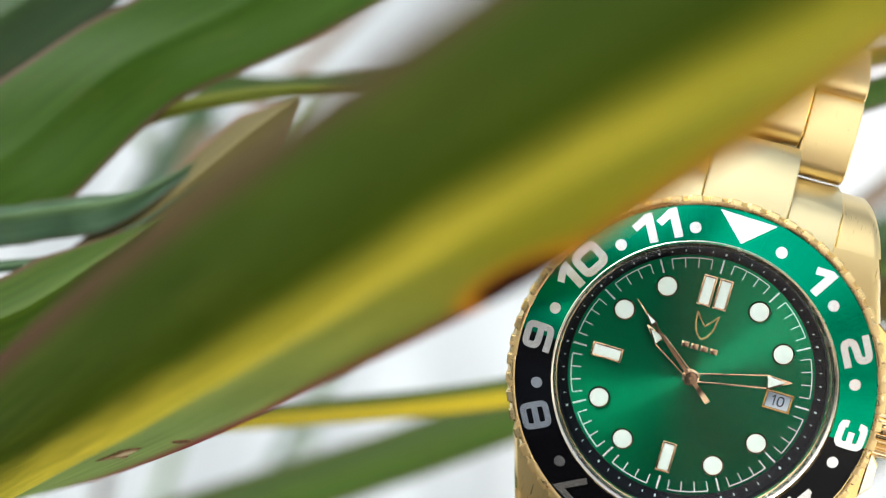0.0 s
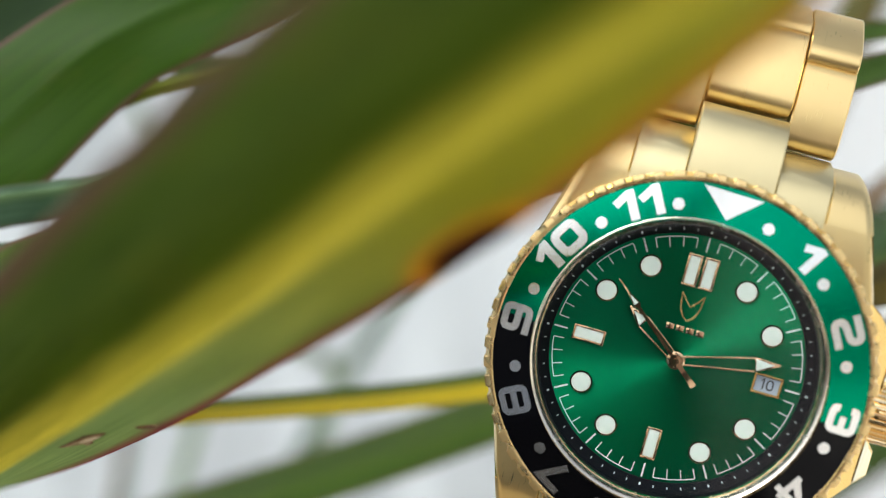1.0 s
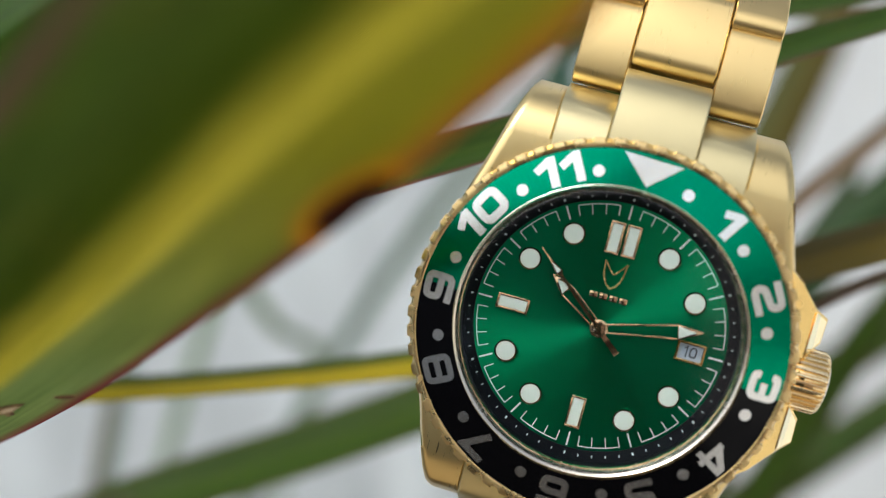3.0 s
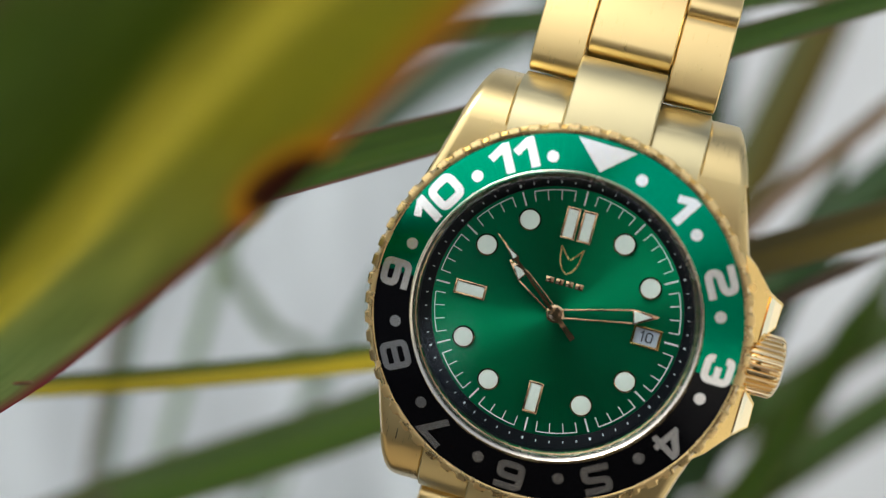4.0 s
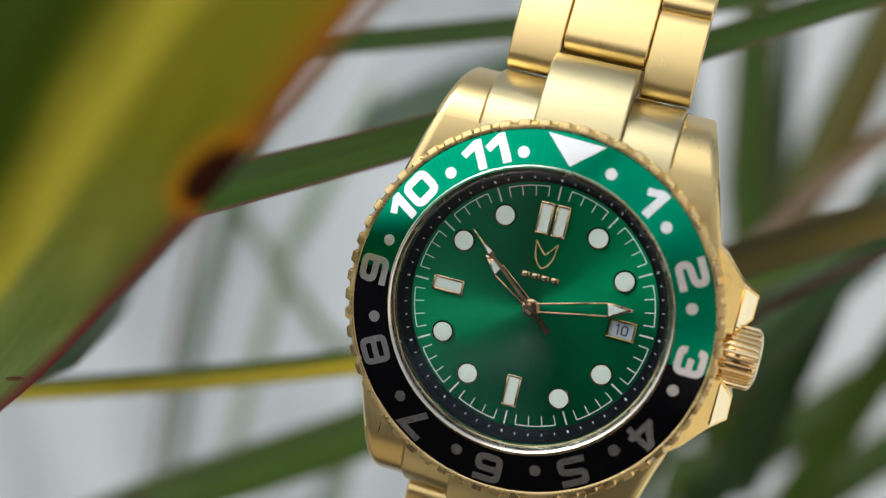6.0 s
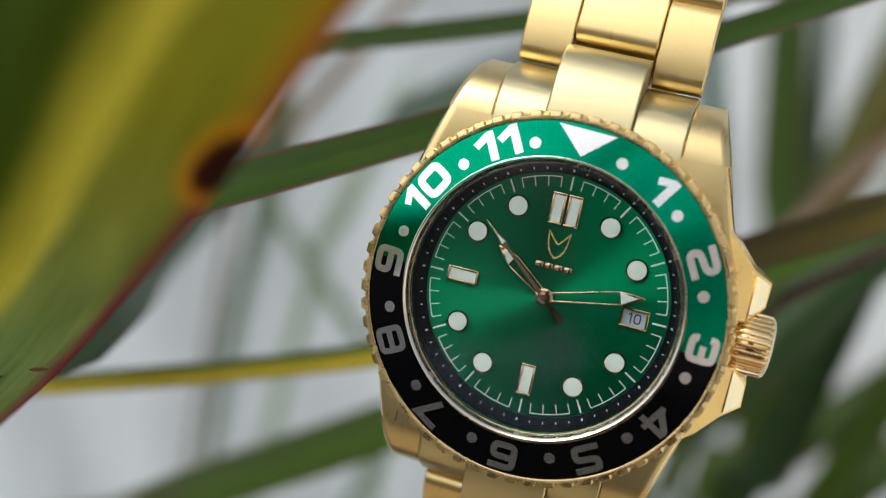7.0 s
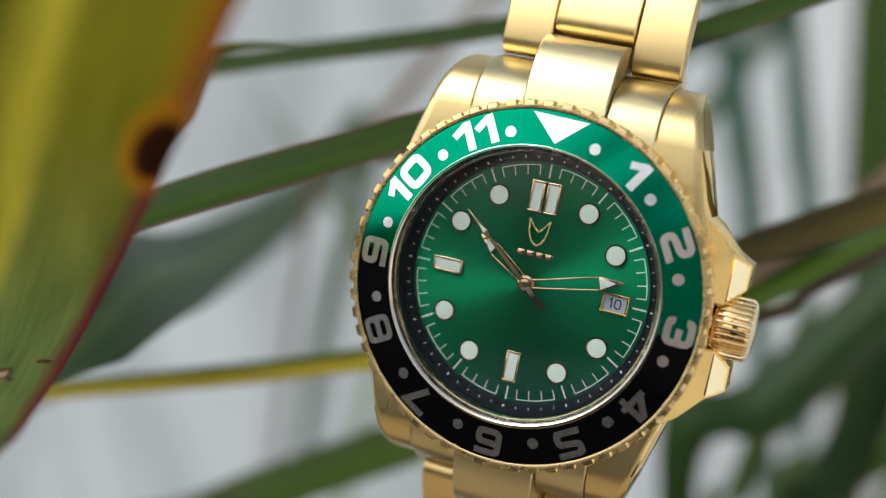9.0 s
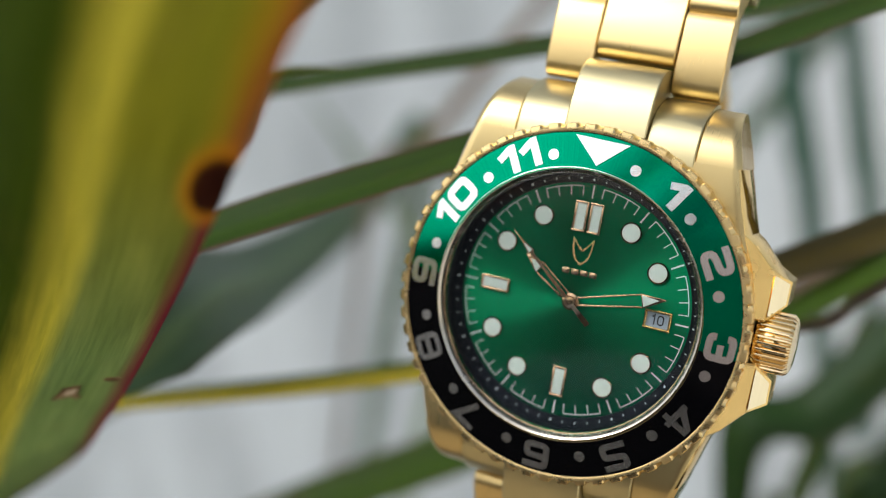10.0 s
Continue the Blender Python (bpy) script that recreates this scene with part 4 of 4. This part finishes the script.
leaf([HEART, (-112, -52, -44), (-85.4, -42.2, -42.6), (-48, -30, -50), (-15, -16.2, -51.5), (16, 3, -50.5), (49, 24, -48), (85, 50, -46)], (0, 2.9, -4), (0, -2.9, 4), leaf_yellow_mat, plant, "narrow arching blade striped green and yellow", 0.15, wide=lambda s: float(np.interp(s, (0, 0.2, 0.5, 0.75, 1), (0.3, 0.42, 0.62, 1.0, 1.0))))
leaf([HEART, (-104, 3, -52), (-68, 16.6, -54), (-35, 26.4, -55), (-2.8, 37, -55.5), (30, 50, -58), (60, 66, -64)], (0, 2.2, -3), (0, -2.2, 3), leaf_green_mat, plant, "slender mid-green blade", 0.2)
leaf([HEART, (-110, -95, -90), (-77, -75, -106), (-42, -52, -109), (-7.7, -26.5, -111), (30, 2, -114), (70, 30, -120)], (-2.0, 4.4, -5), (2.0, -4.4, 5), leaf_fresh_mat, plant, "green blade arching low behind the watch", 0.15)
leaf([HEART, (-119, -48, -22), (-100.9, -16.8, -6.8), (-92.8, -5.6, -10.9), (-84.9, 2.7, -12.8), (-76.2, 15.65, -17.3), (-64.3, 27.1, -21.9), (-52, 39.5, -26.8), (-36, 55, -33)], (6.7, -6.0, -0.1), (-6.3, 5.6, 0.1), leaf_broad_mat, plant, "broad dark green blade with a brown margin", 0.06,
     wide=lambda s: float(np.interp(s, (0, 0.2, 0.4, 0.52, 0.65, 0.78, 0.9, 1), (0.35, 0.8, 1.0, 1.0, 0.8, 0.9, 0.9, 0.2))), wave=0.7, seed=5)
leaf([HEART, (-112, -30, -20), (-92, -6, -16), (-80, 4, -17), (-73, 9, -18), (-68, 12.4, -19), (-58.3, 16.9, -21), (-50, 19.4, -22), (-41, 21, -23)], (0.4, -0.9, 0.1), (-0.4, 0.9, -0.1), leaf_lime_mat, plant, "thin yellow-green blade browning towards its tip", 0.15, wave=0.3, seed=6)
leaf([HEART, (-110, -32, -16), (-89, -10, -8.9), (-81.6, -5.4, -10.3), (-76.6, -3.2, -13.2), (-70.1, 0.1, -14.3), (-62.1, 8.3, -18.2)], (1.8, -3.2, 0.1), (-0.6, 1.2, -0.1), leaf_grey_mat, plant, "short grey-green blade", 0.15, wave=0.4, seed=7)
leaf([HEART, (-108, -34, -14), (-94.7, -16.9, -3.4), (-82.4, -12.1, -6.4), (-74.6, -8.9, -8.7), (-68.3, -3.5, -12.1), (-61.2, 4.9, -13.8)], (0.3, -0.7, 0), (-0.3, 0.7, 0), leaf_grey_mat, plant, "thin grey-green blade", 0.15)
leaf([HEART, (-105, -48, -8), (-88, -27.5, 2), (-81.7, -19.9, -1.6), (-75.9, -14.8, -5), (-70.3, -8.2, -8.5), (-64.6, -1.1, -12)], (2.9, -3.5, 0), (-2.9, 3.5, 0), leaf_fresh_mat, plant, "short yellow-green blade", 0.15)
leaf([HEART, (-98, -38, -14), (-79.2, -16.8, -13.3), (-71.7, -6.7, -15), (-64.6, 2.6, -16.6), (-58.8, 10.8, -17.9), (-54, 17, -19)], (4.0, -2.7, 0), (-2.4, 1.6, 0), leaf_tan_mat, plant, "faded olive-brown blade close behind the broad one", 0.15, wide=lambda s: float(np.interp(s, (0, 0.3, 0.85, 1), (0.5, 1.0, 1.0, 0.1))))
leaf([HEART, (-132, -30, -46), (-117, 4, -40), (-106, 18, -44), (-93, 34, -50), (-76, 52, -58)], (6, -6, 1.0), (-9, 9, -1), leaf_deep_mat, plant, "dark green blade", 0.15)

SLIM = lambda s: float(np.interp(s, (0, 0.45, 0.62, 0.9, 1), (0.2, 0.25, 1.0, 1.0, 0.1)))
leaf([HEART, (-77, -76, -110), (-42, -53, -114), (-8, -27, -115), (23, 3, -115), (34, 17, -128), (47, 33, -140), (61, 51, -152)], (-0.8, 2.0, -2.4), (0.8, -2.0, 2.4), leaf_dry_mat, plant, "thin dry tan blade", 0.15, wide=SLIM)
leaf([HEART, (-85, -43, -47), (-48, -31, -55), (-15, -17.5, -57), (20, -6, -57), (27, 0, -57), (35, 7, -58), (44, 14, -59)], (-0.3, 0.8, -1.0), (0.3, -0.8, 1.0), leaf_dry_mat, plant, "narrow dry tan blade under its neighbour", 0.15, wide=SLIM)


def clump(foot_at, label, blades):
    """A plant by the wall: (upper end, lower end, half width, skin) for each blade, in the watch's millimetres."""
    thing = tagged(new("cordyline"), label, "plant")
    low = Vector(foot_at)
    at = W @ (low * MM)
    stalk((at.x, at.y, -0.02), at, 0.014, 0.010, thing)
    for k, (p, q, half, skin) in enumerate(blades):
        a, b = Vector(p), Vector(q)
        d = b - a
        across = Vector((d.y, -d.x, 0)).normalized() * -half
        leaf([low, low.lerp(b, 0.45) + d * 0.5, b + d * 0.5, b, a, a - d * 0.5, a - d], across + Vector((0, 0, 2)), -across - Vector((0, 0, 2)), skin, thing, "", 0.15,
             wide=lambda s: float(np.interp(s, (0, 0.3, 0.5, 0.8, 1), (0.3, 0.8, 1.0, 0.8, 0.1))), wave=0.6, seed=k)
    return thing


clump((110, -340, -240), "dark green cordyline growing against the wall", (
    ((56, 9, -195), (21, -42, -180), 8.0, leaf_deep_mat), ((49, -14, -205), (40, -60, -200), 6.5, leaf_deep_mat), ((69, -34, -222), (53, -82, -214), 5.5, leaf_fresh_mat), ((95, -31, -314), (50, -80, -302), 7.5, leaf_green_mat),
    ((102, -58, -313), (60, -104, -302), 8.0, leaf_green_mat), ((20, -48, -220), (16, -78, -216), 3.5, leaf_green_mat)))
clump((60, -330, -560), "tall cordyline with upright blades before the wall", (
    ((16, 98, -541), (33, 10, -533), 13.0, leaf_green_mat), ((83, 112, -554), (67, 28, -541), 15.0, leaf_olive_mat), ((-23, 81, -528), (-3, 14, -526), 7.0, leaf_teal_mat), ((-51, 60, -536), (-33, 9, -535), 8.5, leaf_teal_mat), ((36, 96, -560), (50, 10, -552), 5.0, leaf_teal_mat)))
pale = clump((-170, -360, -380), "pale cordyline standing close to the wall", (
    ((-180, -42, -357), (-128, -90, -364), 4.0, leaf_dull_mat), ((-109, 46, -282), (-136, -5, -269), 3.5, leaf_dry_mat), ((-149, -14, -410), (-158, -54, -403), 5.0, leaf_dull_mat)))
ARCH = lambda s: float(np.interp(s, (0, 0.3, 0.5, 0.8, 0.92, 1), (0.3, 0.8, 0.8, 1.0, 0.8, 0.08)))
leaf([(-170, -360, -380), (-225, -160, -470), (-199, -10, -427), (-182, -30, -344), (-146, -36, -228), (-113, -34, -133), (-70, -21, -36), (-64, -29, -6)], (-9.0, 7.0, 2.4), (6.2, -4.9, -1.6), leaf_grey_mat, pale, "long grey-green blade reaching towards the watch", 0.15, wide=ARCH)
leaf([(-170, -360, -380), (-120, -100, -560), (-30, 95, -560), (-48, 75, -487), (-65, 48, -405), (-74, 27, -314), (-68, 13, -208), (-38, 6, -45)], (-7.1, 5.6, 0.5), (7.1, -5.6, -0.5), leaf_grey_mat, pale, "long grey-green blade arching over its neighbours", 0.15, wide=ARCH)


def flake(left, right, outlines):
    """A torn flake of dry skin lying on the broad blade between two points; outlines: (millimetre outline, foot, top, skin)."""
    a, b = (W @ (Vector(p) * MM) for p in (left, right))
    face = min((f for f in front.data.polygons if f.normal.dot(W.to_3x3() @ Vector((0.49, -0.81, 0.33))) > 0.5), key=lambda f: (f.center - (a + b) / 2).length)
    n = face.normal
    a, b = (p - n * (p - face.center).dot(n) for p in (a, b))
    e1 = (b - a).normalized()
    m = Matrix((e1, n.cross(e1), n)).transposed().to_4x4()
    m.translation = a
    for points, foot, height, skin in outlines:
        bm = prism(points, foot, height, 0.05)
        bm.transform(m)
        part("scar", bm, skin, front, "dry tan scar" if skin is scar_mat else "dark brown scar rim" if skin is scar_rim_mat else "pale torn skin")


flake((-57.1, -23.4, 13.1), (-52.6, -20.4, 13.7), [([(x + 0.55, y * 1.5 + 1.3) for x, y in points], foot, height, skin) for points, foot, height, skin in (
    ([(-0.1, 0.0), (2.7, 0.62), (3.9, 1.0), (5.0, 0.62), (5.6, 0.02), (3.4, -0.8), (2.6, -1.08), (1.95, -2.0), (1.25, -1.8), (1.9, -0.9), (1.0, -0.55)], -0.4, 0.12, scar_rim_mat),
    ([(0.1, 0.0), (1.4, 0.22), (2.8, 0.46), (3.8, 0.76), (4.7, 0.42), (5.2, 0.02), (3.36, -0.66), (2.5, -0.92), (1.8, -1.8), (1.42, -1.7), (2.05, -0.8), (1.03, -0.42)], 0.1, 0.22, scar_mat),
    ([(2.5, 0.12), (3.7, 0.56), (4.5, 0.3), (4.9, 0.02), (3.5, -0.42), (2.7, -0.3)], 0.2, 0.27, torn_mat))])
flake((-49.7, -18.8, 13.3), (-47.9, -18.6, 13.05), [
    ([(0.95 + 1.2 * math.cos(k * 0.52), 1.35 + 0.7 * math.sin(k * 0.52)) for k in range(12)], -0.4, 0.06, scar_mat),
    ([(1.0 + 0.95 * math.cos(k * 0.52), 1.35 + 0.55 * math.sin(k * 0.52)) for k in range(12)], 0.0, 0.16, scar_rim_mat)])
